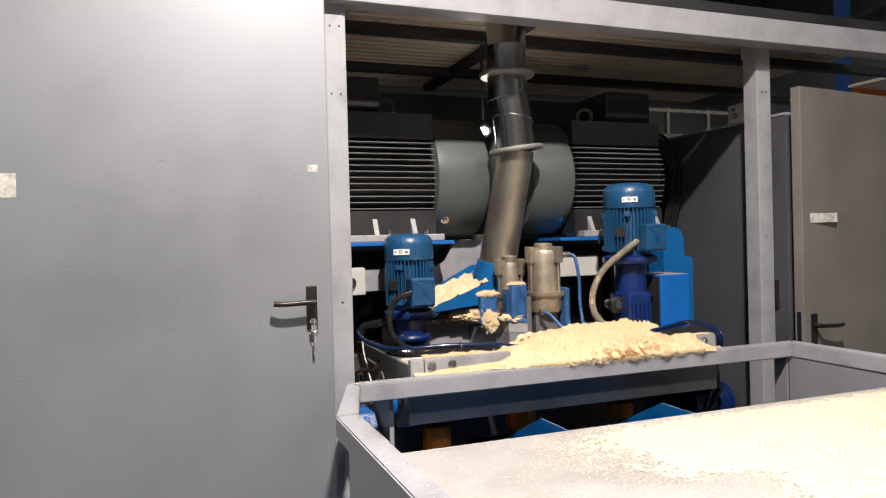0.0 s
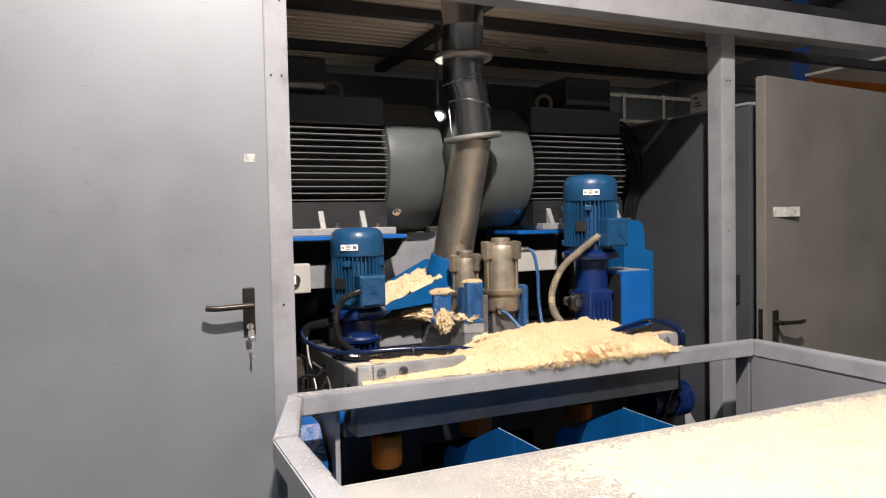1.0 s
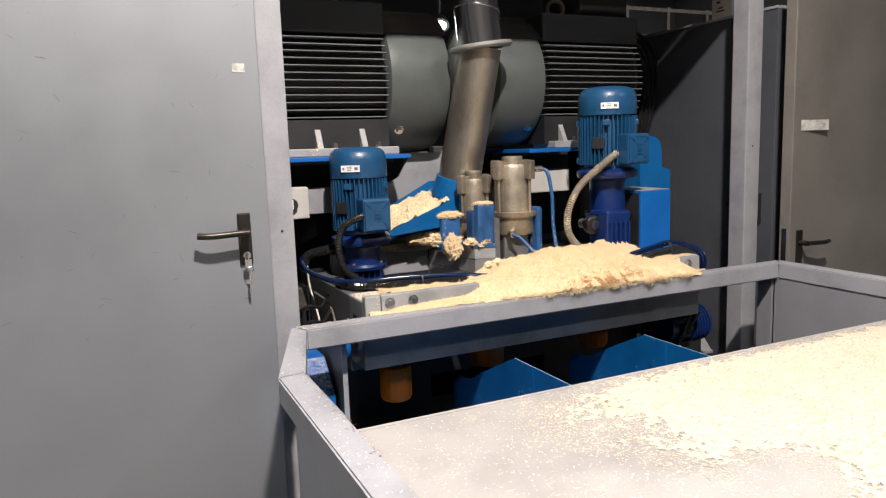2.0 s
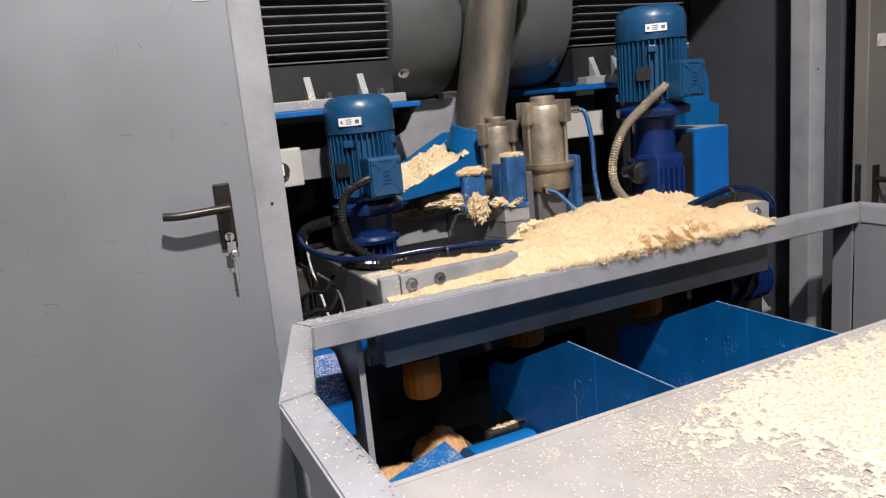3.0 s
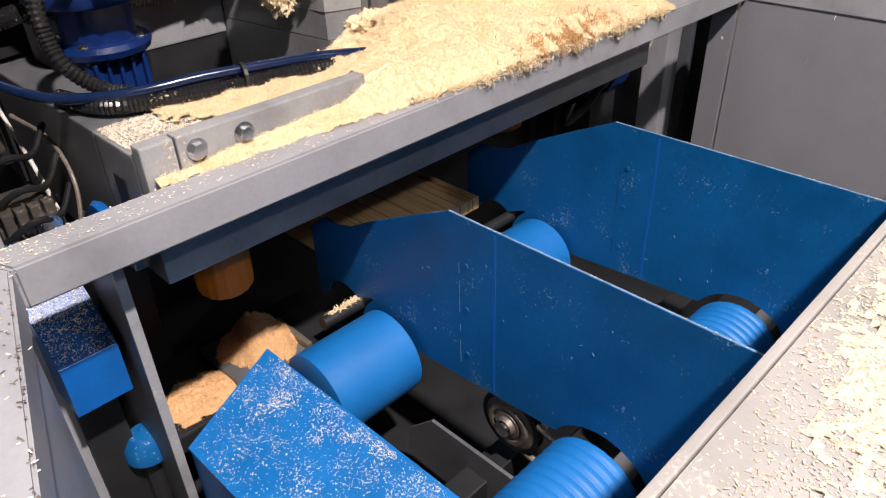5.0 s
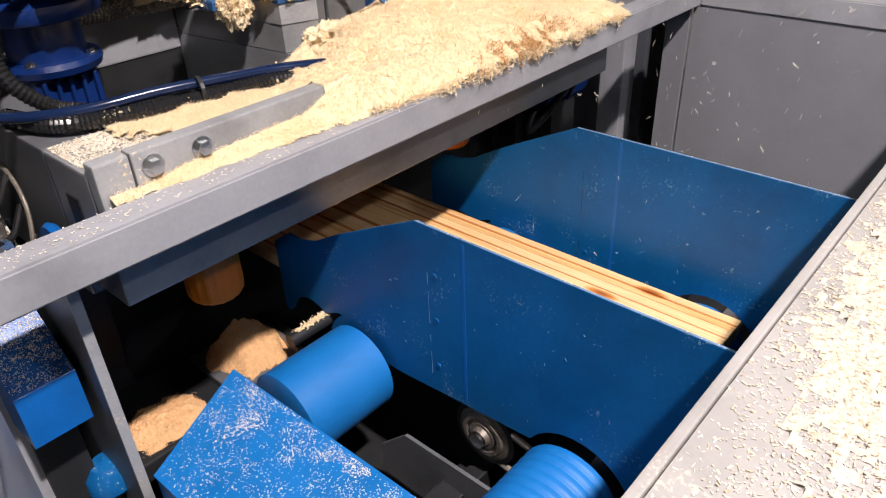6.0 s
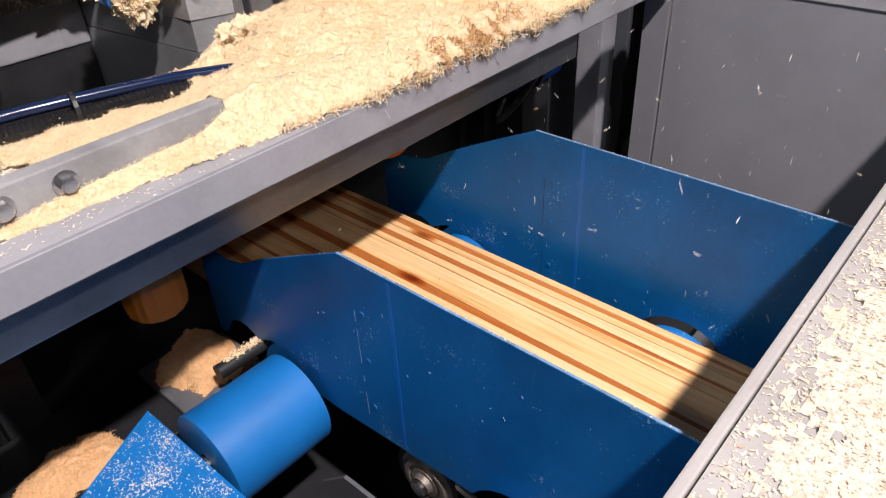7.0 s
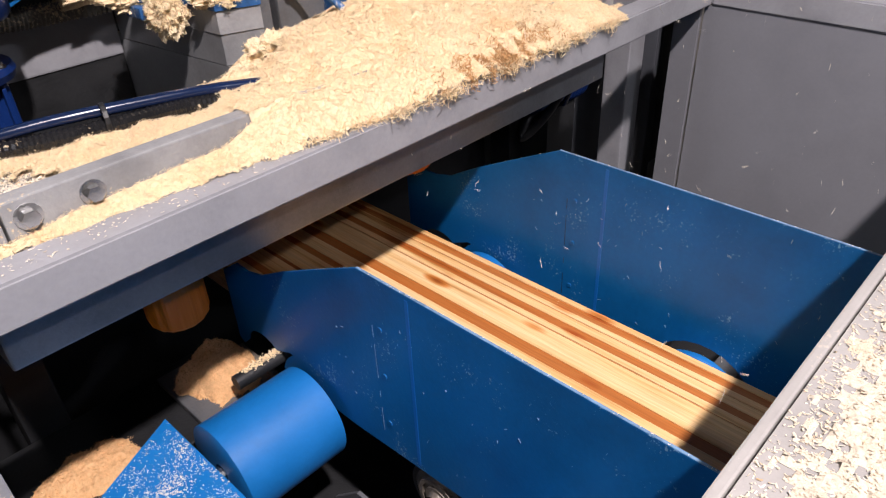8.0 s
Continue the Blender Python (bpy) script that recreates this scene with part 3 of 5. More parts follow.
# Added black sheets that stand in for the deep shade under the bed.
part("under_bed_shade", boxes((0.56, 1.285, 3.0, 3.01, 0.0, 0.735)), M_BLACK, base)
part("under_bed_shade", boxes((1.835, 2.355, 3.0, 3.01, 0.0, 0.735)), M_BLACK, base)
part("under_bed_shade", boxes((1.2855, 1.8345, 3.0, 3.01, 0.0, 0.425)), M_BLACK, base)
part("under_bed_shade", boxes((1.2855, 1.8345, 3.0, 3.01, 0.52, 0.735)), M_BLACK, base)
# Added black walls behind the board slot, keeping hall light out of it.
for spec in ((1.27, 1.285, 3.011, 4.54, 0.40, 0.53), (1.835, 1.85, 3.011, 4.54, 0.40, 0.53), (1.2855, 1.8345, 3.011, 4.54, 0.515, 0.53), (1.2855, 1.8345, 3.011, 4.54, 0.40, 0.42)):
    part("slot_shade_box", boxes(spec), M_BLACK, base)
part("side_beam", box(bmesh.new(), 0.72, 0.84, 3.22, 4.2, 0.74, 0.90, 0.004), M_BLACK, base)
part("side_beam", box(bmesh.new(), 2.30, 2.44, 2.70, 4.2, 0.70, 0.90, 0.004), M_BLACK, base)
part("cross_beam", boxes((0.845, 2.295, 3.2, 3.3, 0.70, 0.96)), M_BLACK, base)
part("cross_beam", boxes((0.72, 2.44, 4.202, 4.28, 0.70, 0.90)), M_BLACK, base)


# ---- outfeed chutes, rollers, guards ----
def arc(cy, cz, r, a0, a1, n=10):
    return [(cy + r * math.cos(radians(a0 + (a1 - a0) * i / n)), cz + r * math.sin(radians(a0 + (a1 - a0) * i / n))) for i in range(n + 1)]


R1, R2 = (2.524, 0.340, 0.099), (1.985, 0.340, 0.099)


def chute(x, lean, group):
    """A side plate whose foot is lean metres further along x than its top."""
    c = thing("chute_plate", (x, 2.1, 0.3), "dark blue painted steel chute side plate with scratches", "machine guard", group)
    out = [(0.5, 0.759), (2.344, 0.759), (2.46, 0.703), (2.574, 0.646), (2.65, 0.603), (2.70, 0.590), (2.74, 0.592), (2.80, 0.55), (2.80, 0.37), (2.785, 0.36)]
    out += arc(2.695, 0.36, 0.072, 15, 130, 8) + [(2.60, 0.437)]
    out += arc(R1[0], R1[1], 0.115, 58, 18, 7)
    out += [(2.41, 0.372), (2.25, 0.384), (2.10, 0.394)] + arc(R2[0], R2[1], 0.112, 30, 150, 9) + [(1.87, 0.39), (0.5, 0.39)]

    def skew(bm):
        for v in bm.verts:
            v.co.x += lean * (0.759 - v.co.z) / 0.36
        return bm
    part("side_plate", skew(plate(bmesh.new(), out, "x", x, 0.005)), M_CHUTE, c)
    part("weld_seam", skew(boxes((x - 0.0007, x, 2.229, 2.236, 0.394, 0.752))), M_SHEET, c)
    for y, z in ((2.30, 0.66), (2.30, 0.56), (2.30, 0.45)):
        part("rivet", skew(rod(bmesh.new(), (x - 0.002, y, z), (x, y, z), 0.005, seg=10)), M_CHUTE, c)
    bm = bmesh.new()
    for z0, z1 in ((0.42, 0.475), (0.50, 0.515), (0.545, 0.62), (0.635, 0.66)):
        box(bm, x - 0.0006, x, 2.3185, 2.3192, z0, z1)
    part("scribed_line", skew(bm), M_WORN if x < 1.5 else M_BLACK, c)
    bm = bmesh.new()
    rng = random.Random(int(x * 100))
    for _ in range(32):
        y, z = rng.uniform(1.75, 2.45), rng.uniform(0.42, 0.71)
        ln, a = rng.uniform(0.001, 0.009), rng.gauss(1.57, 0.6)
        box(bm, x - 0.0012, x - 0.0002, y - ln / 2, y + ln / 2, z - 0.0002, z + 0.0002, turn=(Vector((x, y, z)), Matrix.Rotation(a, 3, "X")))
    tagged(part("scratch", skew(bm), M_WORN, c), kind="stuff")
    bm = boxes((x + 0.0005, x + 0.0045, 0.5, 2.344, 0.7592, 0.7602))
    part("worn_edge", bm, M_WORN, c, "edge worn to pale metal")
    verts, faces = shards(None, 70, lambda r: (x + 0.0025 + r.uniform(-0.002, 0.002), r.uniform(1.72, 2.52), 0.7607), (0.001, 0.003), 0.2, int(x * 50), 0.1, (0.0006, 0.0012))
    verts = [(p[0], p[1], p[2] - max(0, p[1] - 2.344) * 0.487) for p in verts]
    at = world_at(c)
    e = stuff("edge_dust", [(p[0] - at.x, p[1] - at.y, p[2] - at.z) for p in verts], faces, M_SHAVEPALE, "", "", c)
    return c


chute(1.293, 0.0, "chute plates"), chute(1.826, 0.0, "chute plates")


def roller(name, y, z, r, x0, x1, ribbed):
    t = thing(name, ((x0 + x1) / 2, y, z), "bright blue plastic outfeed roller" + (" with wound ribs" if ribbed else ""), "roller", "outfeed rollers")
    if ribbed:
        prof, n = [], round((x1 - x0) / 0.0215)
        for i in range(n):
            u = (x1 - x0) * i / n
            prof += [(r * 0.955, u), (r * 0.99, u + 0.003), (r, u + 0.009), (r * 0.985, u + 0.017), (r * 0.95, u + 0.0195)]
    else:
        prof = [(r * 0.9, 0), (r, 0.004), (r, x1 - x0 - 0.004), (r * 0.9, x1 - x0)]
    bm = lathe(bmesh.new(), (x0, y, z), (1, 0, 0), [(0.02, 0.001)] + prof + [(0.02, x1 - x0 - 0.001)], 40)
    part("tube", bm, M_ROLLER, t, smooth=True)
    part("shaft", rod(bmesh.new(), (x0 - 0.05, y, z), (x1 + 0.05, y, z), 0.016, seg=12), M_BRIGHT, t)
    return t


roller("outfeed_roller", R1[0], R1[1], R1[2], 1.068, 1.283, False)
roller("outfeed_roller", R1[0], R1[1], R1[2], 1.55, 1.82, False)
roller("outfeed_roller", R2[0], R2[1], R2[2], 1.05, 1.283, True)
roller("outfeed_roller", R2[0], R2[1], R2[2], 1.55, 1.82, True)

guard = thing("drive_guard", (0.98, 2.3, 0.3), "bright blue sheet guard strewn with fine chips", "machine guard")
part("cover", plate(bmesh.new(), [(0.791, 2.50), (1.036, 2.625), (1.046, 1.75), (0.80, 1.75)], "z", 0.431, 0.006), M_GUARD, guard)
part("skirt", plate(bmesh.new(), [(0.792, 2.495), (0.797, 2.495), (0.806, 1.75), (0.801, 1.75)], "z", 0.15, 0.28), M_GUARD, guard)


def guard_spot(rng):
    u, y = rng.random(), rng.uniform(1.8, 2.6)
    left, right = 0.80, 1.034
    x = left + (right - left) * u
    if y > 2.50 + (x - 0.791) * 0.51 - 0.004 or rng.random() > 0.06 + 0.9 * u * u * max(0.0, 0.28 + 1.5 * rough_noise(x, y, 24)) + (0.25 if rough_noise(x, y, 90, 4) > 0.42 else 0):
        return None
    return (x, y, 0.4375)


v, f = shards(None, 6500, guard_spot, (0.0006, 0.0032), 0.25, 21, 0.1, (0.0005, 0.0016))
stuff("guard_chips", v, f, M_SHAVEPALE, "fine pale chips on the blue guard", "shavings")

hub = thing("belt_pulley", (1.31, 2.20, 0.25), "worn steel belt pulley below the chute", "pulley")
part("wheel", lathe(bmesh.new(), (1.302, 2.20, 0.318), (1, 0, 0), [(0.018, -0.014), (0.022, -0.004), (0.030, -0.004), (0.031, 0.002), (0.038, 0.002), (0.039, -0.004), (0.047, -0.004), (0.049, 0.003), (0.056, 0.003), (0.064, 0.006), (0.058, 0.014), (0.064, 0.026), (0.05, 0.032), (0.018, 0.036)], 32), M_RUST, hub, smooth=True)
part("axle", rod(bmesh.new(), (1.28, 2.20, 0.318), (1.38, 2.20, 0.318), 0.016, seg=16), M_BRIGHT, hub)
part("belt", lathe(bmesh.new(), (1.306, 2.20, 0.318), (1, 0, 0), [(0.062, 0), (0.073, 0.002), (0.073, 0.018), (0.062, 0.02)], 32), M_BLACKGLOSS, hub, smooth=True)
for dz in (0.045, -0.055):
    part("belt_run", hose(bmesh.new(), [(1.315, 2.21, 0.318 + dz), (1.315, 2.05, 0.285 + dz), (1.315, 1.8, 0.23 + dz)], 0.007, 8), M_RUST, hub, smooth=True)
# Added pan; its black carries the shade on the floor below the rollers.
pan = thing("floor_shade_pan", (1.5, 1.8, 0), "added black pan standing in for shade under the rollers", "pan")
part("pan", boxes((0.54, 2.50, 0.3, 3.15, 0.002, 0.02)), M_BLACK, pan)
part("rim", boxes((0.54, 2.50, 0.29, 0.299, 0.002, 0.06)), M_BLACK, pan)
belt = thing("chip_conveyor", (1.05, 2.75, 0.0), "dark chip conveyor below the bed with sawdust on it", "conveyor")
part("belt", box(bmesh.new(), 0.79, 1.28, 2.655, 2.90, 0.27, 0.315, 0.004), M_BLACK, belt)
part("support", boxes((0.95, 1.0, 2.7, 2.78, 0.02, 0.269)), M_BLACK, belt)


def mound(name, cx, cy, base_z, rx, ry, h, material, label, seed, power=1.6, flakes=250, size=(0.004, 0.010)):
    """A rough heap of sawdust on a flat place."""
    def height(x, y):
        d = math.hypot((x - cx) / rx, (y - cy) / ry) + 0.28 * rough_noise(x, y, 22, seed) + 0.06 * rough_noise(x, y, 70, seed)
        if d > 1:
            return None
        return base_z - 0.004 + (h + 0.004) * (1 - max(d, 0.0) ** min(power, 1.9)) + min(1.0, 2.5 * (1.001 - d)) * ((0.16 * h + 0.002) * rough_noise(x, y, 50, seed + 1) + 0.003 * rough_noise(x, y, 140, seed + 2))
    v, f = heap(cx - rx * 1.3, cx + rx * 1.3, cy - ry * 1.3, cy + ry * 1.3, 0.0035, height)

    def spot(rng):
        x, y = rng.uniform(cx - rx, cx + rx), rng.uniform(cy - ry, cy + ry)
        z = height(x, y)
        return None if z is None else (x, y, z)
    v2, f2 = shards(None, flakes * 9, spot, (0.003, 0.010), 0.5, 30 + int(seed), 0.3, (0.0006, 0.0018))
    n = len(v)
    return stuff(name, list(v) + v2, list(f) + [tuple(i + n for i in q) for q in f2], material, label, "sawdust")


def clump(cx, cy, cz, rx, ry, rz, material, label, seed, flakes=2600, rough=0.30):
    """A crumbly lump of sawdust, sunk a little into what carries it."""
    bm = bmesh.new()
    bmesh.ops.create_icosphere(bm, subdivisions=5, radius=1.0)
    rng = random.Random(seed)
    verts = []
    for p in bm.verts:
        q = p.co.normalized()
        k = 1 + rough * noise.noise(q * 2.3 + Vector((seed, 0, 0))) + 0.9 * rough * noise.noise(q * 5 + Vector((0, seed, 0))) + 0.5 * rough * noise.noise(q * 11) + 0.3 * rough * noise.noise(q * 26)
        verts.append(Vector((cx + rx * k * q.x, cy + ry * k * q.y, cz + rz * k * q.z)))
    faces = [tuple(v.index for v in f.verts) for f in bm.faces]
    bm.free()
    top = [p for p in verts if p.z > cz - 0.5 * rz]
    v2, f2 = shards(None, flakes, lambda r: r.choice(top), (0.004, 0.014), 0.9, seed + 60, 0.3, (0.0004, 0.0013))
    n = len(verts)
    return stuff("sawdust_heap", verts + v2, faces + [tuple(i + n for i in q) for q in f2], material, label, "sawdust")


slide = thing("spindle_slide", (1.07, 2.76, 0.316), "dark slide plate of the adjustable side spindle", "machine part")
part("plate", box(bmesh.new(), 0.985, 1.165, 2.672, 2.86, 0.3165, 0.332, 0.003), M_CASTDARK, slide)
part("lip", box(bmesh.new(), 1.152, 1.166, 2.665, 2.80, 0.3325, 0.352, 0.003), M_RUST, slide)
mound("sawdust_heap", 0.905, 2.735, 0.315, 0.105, 0.072, 0.024, M_SAWBROWN, "brown sawdust drift on the chip conveyor", 1, 1.9, 260)
slide_heap = mound("sawdust_heap", 1.085, 2.765, 0.331, 0.092, 0.095, 0.070, M_SAWBROWN, "tall heap of sawdust on the spindle slide", 2, 1.9, 420)
shaft = thing("feed_shaft", (1.3, 2.645, 0.40), "dark feed shaft strewn with pale chips", "shaft")
part("rod", rod(bmesh.new(), (1.19, 2.648, 0.398), (1.84, 2.648, 0.398), 0.016, seg=16), M_BLACK, shaft, smooth=True)
v, f = shards(None, 420, lambda r: (1.20 + 0.11 * r.random() ** 0.6, 2.648 + r.gauss(0, 0.005), 0.4142), (0.002, 0.009), 0.4, 71, 0.3, (0.001, 0.003))
stuff("shaft_chips", v, f, M_SHAVE, "pale chips lying along the feed shaft", "shavings")
lower = thing("lower_beam", (1.3, 2.2, 0), "dark steel floor beam under the rollers", "beam")
part("beam", box(bmesh.new(), 0.70, 2.4, 2.20, 2.26, 0.10, 0.20, 0.004), M_BLACK, lower)
part("beam", box(bmesh.new(), 0.70, 2.4, 1.98, 2.04, 0.10, 0.22, 0.004), M_CASTDARK, lower)
part("web", plate(bmesh.new(), [(1.96, 0.10), (2.34, 0.10), (2.34, 0.18), (2.24, 0.24), (2.05, 0.24), (1.96, 0.16)], "x", 1.11, 0.008), M_CASTDARK, lower)
part("web", plate(bmesh.new(), [(1.96, 0.10), (2.44, 0.10), (2.44, 0.18), (2.36, 0.26), (2.10, 0.26), (1.96, 0.16)], "x", 1.24, 0.008), M_CASTDARK, lower)
part("foot", boxes((0.9, 0.98, 2.0, 2.26, 0, 0.1)), M_BLACK, lower)
part("foot", boxes((2.0, 2.08, 2.0, 2.26, 0, 0.1)), M_BLACK, lower)


def orange_cap(x, y, z0, z1, r):
    c = thing("knob_cap", (x, y, z0), "orange ribbed plastic cap under the planer bed", "cap", "orange caps")
    bm = bmesh.new()
    n, rings = 64, []
    for rr, z in ((0.0, z0), (r * 0.86, z0), (r * 0.97, z0 + 0.008), (r, z0 + 0.02), (r, z1 - 0.015), (r * 0.93, z1), (0.0, z1)):
        rings.append([bm.verts.new((x + max(rr, 1e-4) * (1 - 0.022 * ((i // 2) % 2)) * math.cos(2 * math.pi * i / n), y + max(rr, 1e-4) * (1 - 0.022 * ((i // 2) % 2)) * math.sin(2 * math.pi * i / n), z)) for i in range(n)])
    for a, b in zip(rings, rings[1:]):
        for i in range(n):
            bm.faces.new((a[i], a[(i + 1) % n], b[(i + 1) % n], b[i]))
    part("cap", bm, M_ORANGE, c)
    part("stem", rod(bmesh.new(), (x, y, z1), (x, y, 0.738), 0.02, seg=10), M_BLACK, c)
    return c


near_cap = orange_cap(1.022, 2.714, 0.560, 0.68, 0.057)
far_cap = orange_cap(1.915, 2.755, 0.612, 0.675, 0.060)
orange_cap(1.44, 2.80, 0.60, 0.70, 0.066)

cover = thing("end_cover", (0.72, 2.7, 0.4), "blue sheet-metal cover dusted with chips beside the bed", "machine cover")
bm = plate(bmesh.new(), [(2.548, 0.575), (2.548, 0.672), (2.655, 0.772), (2.80, 0.772), (2.80, 0.575)], "x", 0.662, 0.09)
part("shell", bm, M_SHEET, cover)
part("plate", plate(bmesh.new(), [(2.50, 0.25), (2.50, 0.845), (2.62, 0.845), (2.82, 0.72), (2.82, 0.25)], "x", 0.765, 0.014), M_CASTDARK, cover)
# Lighter strip on the dark plate: light on its front edge, as colour.
part("lit_plate_edge", boxes((0.764, 0.780, 2.494, 2.4995, 0.25, 0.845)), M_CAST, cover)
part("support", boxes((0.67, 0.74, 2.62, 2.78, 0.02, 0.574)), M_BLACK, cover)


def cover_spot(rng):
    x, u = rng.uniform(0.664, 0.751), rng.random()
    if rng.random() > 0.35 + 0.6 * rough_noise(x, u, 26, 3) + 0.5 * u:
        return None
    return (x, 2.55 + 0.105 * u, 0.6745 + 0.098 * u)


v, f = shards(None, 2600, cover_spot, (0.0006, 0.0045), 0.6, 72, 0.2, (0.0005, 0.0018))
stuff("cover_chips", v, f, M_SHAVEPALE, "fine pale chips on the sloping blue cover", "shavings")


# ---- vertical geared motors ----
def geared_motor(x, y, z0, z1, r, gear_low, box_way, group, shift=(0.0, 0.0)):
    """A vertical blue motor on a cobalt gearbox; z0 flange, z1 top of the cowl."""
    t = thing("geared_motor", (x, y, gear_low), "blue vertical electric motor on a cobalt worm gearbox", "motor", group)
    h = z1 - z0
    zc = z1 - 0.33 * h
    bm = lathe(bmesh.new(), (x, y, 0), (0, 0, 1), [(r * 0.99, zc), (r, zc + 0.004), (r * 0.99, z1 - 0.045), (r * 0.93, z1 - 0.02), (r * 0.78, z1 - 0.006), (r * 0.5, z1), (0, z1)], 40)
    cowl = part("fan_cowl", bm, M_MOTOR, t, smooth=True)
    lab = Vector((x - r * 0.55, y - r * 0.83, zc + 0.035))
    rot = Matrix.Rotation(radians(-33), 3, "Z")
    bm = box(bmesh.new(), lab.x - 0.034, lab.x + 0.034, lab.y - 0.003, lab.y + 0.006, lab.z - 0.012, lab.z + 0.012, turn=(lab, rot))
    part("label", bm, M_LABEL, cowl, "white printed label")
    bm = bmesh.new()
    for k, (u0, u1) in enumerate(((-0.028, -0.022), (-0.012, 0.006), (-0.012, 0.006), (-0.012, 0.004), (0.016, 0.028))):
        dz = (0, 0.006, 0, -0.006, 0)[k]
        hh = (0.004, 0.0012, 0.0012, 0.0012, 0.005)[k]
        box(bm, lab.x + u0, lab.x + u1, lab.y - 0.0038, lab.y - 0.002, lab.z + dz - hh, lab.z + dz + hh, turn=(lab, rot))
    part("print", bm, M_FIN, cowl)
    part("stator", lathe(bmesh.new(), (x, y, 0), (0, 0, 1), [(0, z0 + 0.02), (r * 0.80, z0 + 0.02), (r * 0.80, zc + 0.01), (0, zc + 0.01)], 36), M_MOTOR, t)
    n = 40
    fin = part("cooling_fin", boxes((x + r * 0.78, x + r * 0.985, y - 0.002, y + 0.002, z0 + 0.035, zc - 0.004)), M_MOTOR, t)
    centre = Vector((x, y, 0)) - Vector((t.location.x, t.location.y, 0))
    for i in range(1, n):
        o = new("cooling_fin", fin.data)
        o.parent = t
        o.matrix_local = Matrix.Translation(centre) @ Matrix.Rotation(2 * math.pi * i / n, 4, "Z") @ Matrix.Translation(-centre)
    for a in (40, 130, 220, 310):
        m = Matrix.Rotation(radians(a + 10), 3, "Z")
        for zz in (z0 + 0.05, zc - 0.03):
            part("lug", box(bmesh.new(), x + r * 0.8, x + r * 1.05, y - 0.014, y + 0.014, zz - 0.011, zz + 0.011, 0.003, turn=(Vector((x, y, z0)), m)), M_MOTOR, t)
    # terminal box
    bx, by = x + r * 0.42 * box_way, y - r * 1.02
    tb = part("terminal_box", box(bmesh.new(), bx - 0.052, bx + 0.052, by - 0.045, by + 0.05, z0 + 0.035, z0 + 0.155, 0.007), M_MOTOR, t)
    part("cover", box(bmesh.new(), bx - 0.048, bx + 0.048, by - 0.052, by - 0.046, z0 + 0.04, z0 + 0.15, 0.003), M_MOTOR, tb)
    for du, dz in ((-0.038, 0.05), (0.038, 0.05), (-0.038, 0.14), (0.038, 0.14)):
        part("cover_screw", rod(bmesh.new(), (bx + du, by - 0.052, z0 + dz), (bx + du, by - 0.056, z0 + dz), 0.006, seg=8), M_MOTOR, tb)
    for k in range(4):
        part("cover_rib", boxes((bx - 0.012, bx + 0.012, by - 0.0545, by - 0.052, z0 + 0.075 + k * 0.012, z0 + 0.079 + k * 0.012)), M_MOTOR, tb)
    for du, dz, way in ((-0.030, 0.06, 1), (0.030, 0.06, -1), (-0.030, 0.13, -1), (0.030, 0.13, 1)):
        at = Vector((bx + du, by - 0.053, z0 + dz))
        part("cover_rib", box(bmesh.new(), at.x - 0.014, at.x + 0.014, at.y - 0.0015, at.y + 0.0005, at.z - 0.0016, at.z + 0.0016, turn=(at, Matrix.Rotation(radians(-45 * way), 3, "Y"))), M_MOTOR, tb)
    for dz in (0.046, 0.144):
        part("cover_rib", boxes((bx - 0.022, bx + 0.022, by - 0.0545, by - 0.052, z0 + dz - 0.0016, z0 + dz + 0.0016)), M_MOTOR, tb)
    # rating plate on the stator's side
    part("rating_plate", box(bmesh.new(), x - r * 1.04, x - r * 0.99, y - 0.024, y + 0.024, z0 + 0.10, z0 + 0.145, 0.002, turn=(Vector((x, y, z0)), Matrix.Rotation(radians(35), 3, "Z"))), M_BLACK, t, "dull dark rating plate")
    # flange and gearbox
    bm = lathe(bmesh.new(), (x, y, 0), (0, 0, 1), [(0, z0 - 0.02), (r * 1.0, z0 - 0.02), (r * 1.05, z0 - 0.012), (r * 1.05, z0 + 0.008), (r * 0.85, z0 + 0.022), (0, z0 + 0.022)], 32)
    part("flange", bm, M_COBALT, t, smooth=True)
    g = gear_low
    bm = lathe(bmesh.new(), (x, y, 0), (0, 0, 1), [(r * 0.62, g + 0.5 * (z0 - g)), (r * 0.62, z0 - 0.03), (r * 0.85, z0 - 0.022)], 28)
    part("adapter", bm, M_COBALT, t, smooth=True)
    mid = g + 0.5 * (z0 - g)
    bm = lathe(bmesh.new(), (x, y, 0), (0, 0, 1), [(0, mid - 0.012), (r * 0.80, mid - 0.012), (r * 0.84, mid), (r * 0.80, mid + 0.01), (0, mid + 0.01)], 28)
    part("gear_flange", bm, M_COBALT, t, smooth=True)
    x, y = x + shift[0], y + shift[1]
    gb = part("gearbox", box(bmesh.new(), x - 0.06, x + 0.06, y - 0.055, y + 0.06, g, mid - 0.012 - 0.6 * shift[1], 0.012), M_COBALT, t)
    for k in range(5):
        part("rib", box(bmesh.new(), x - 0.05 + k * 0.023, x - 0.043 + k * 0.023, y - 0.068, y - 0.05, g + 0.008, mid - 0.02, 0.002), M_COBALT, gb)
    x, y = x - shift[0], y - shift[1]
    for k in range(4):
        a = radians(45 + 90 * k)
        part("bolt", hexbolt(bmesh.new(), (x + r * 0.70 * math.cos(a), y + r * 0.70 * math.sin(a), mid + 0.01), (0, 0, 1), 0.008, 0.008), M_BRIGHT, gb)
    return t


geared_motor(1.010, 2.98, 1.112, 1.4535, 0.108, 0.905, 0.25, "geared motors")
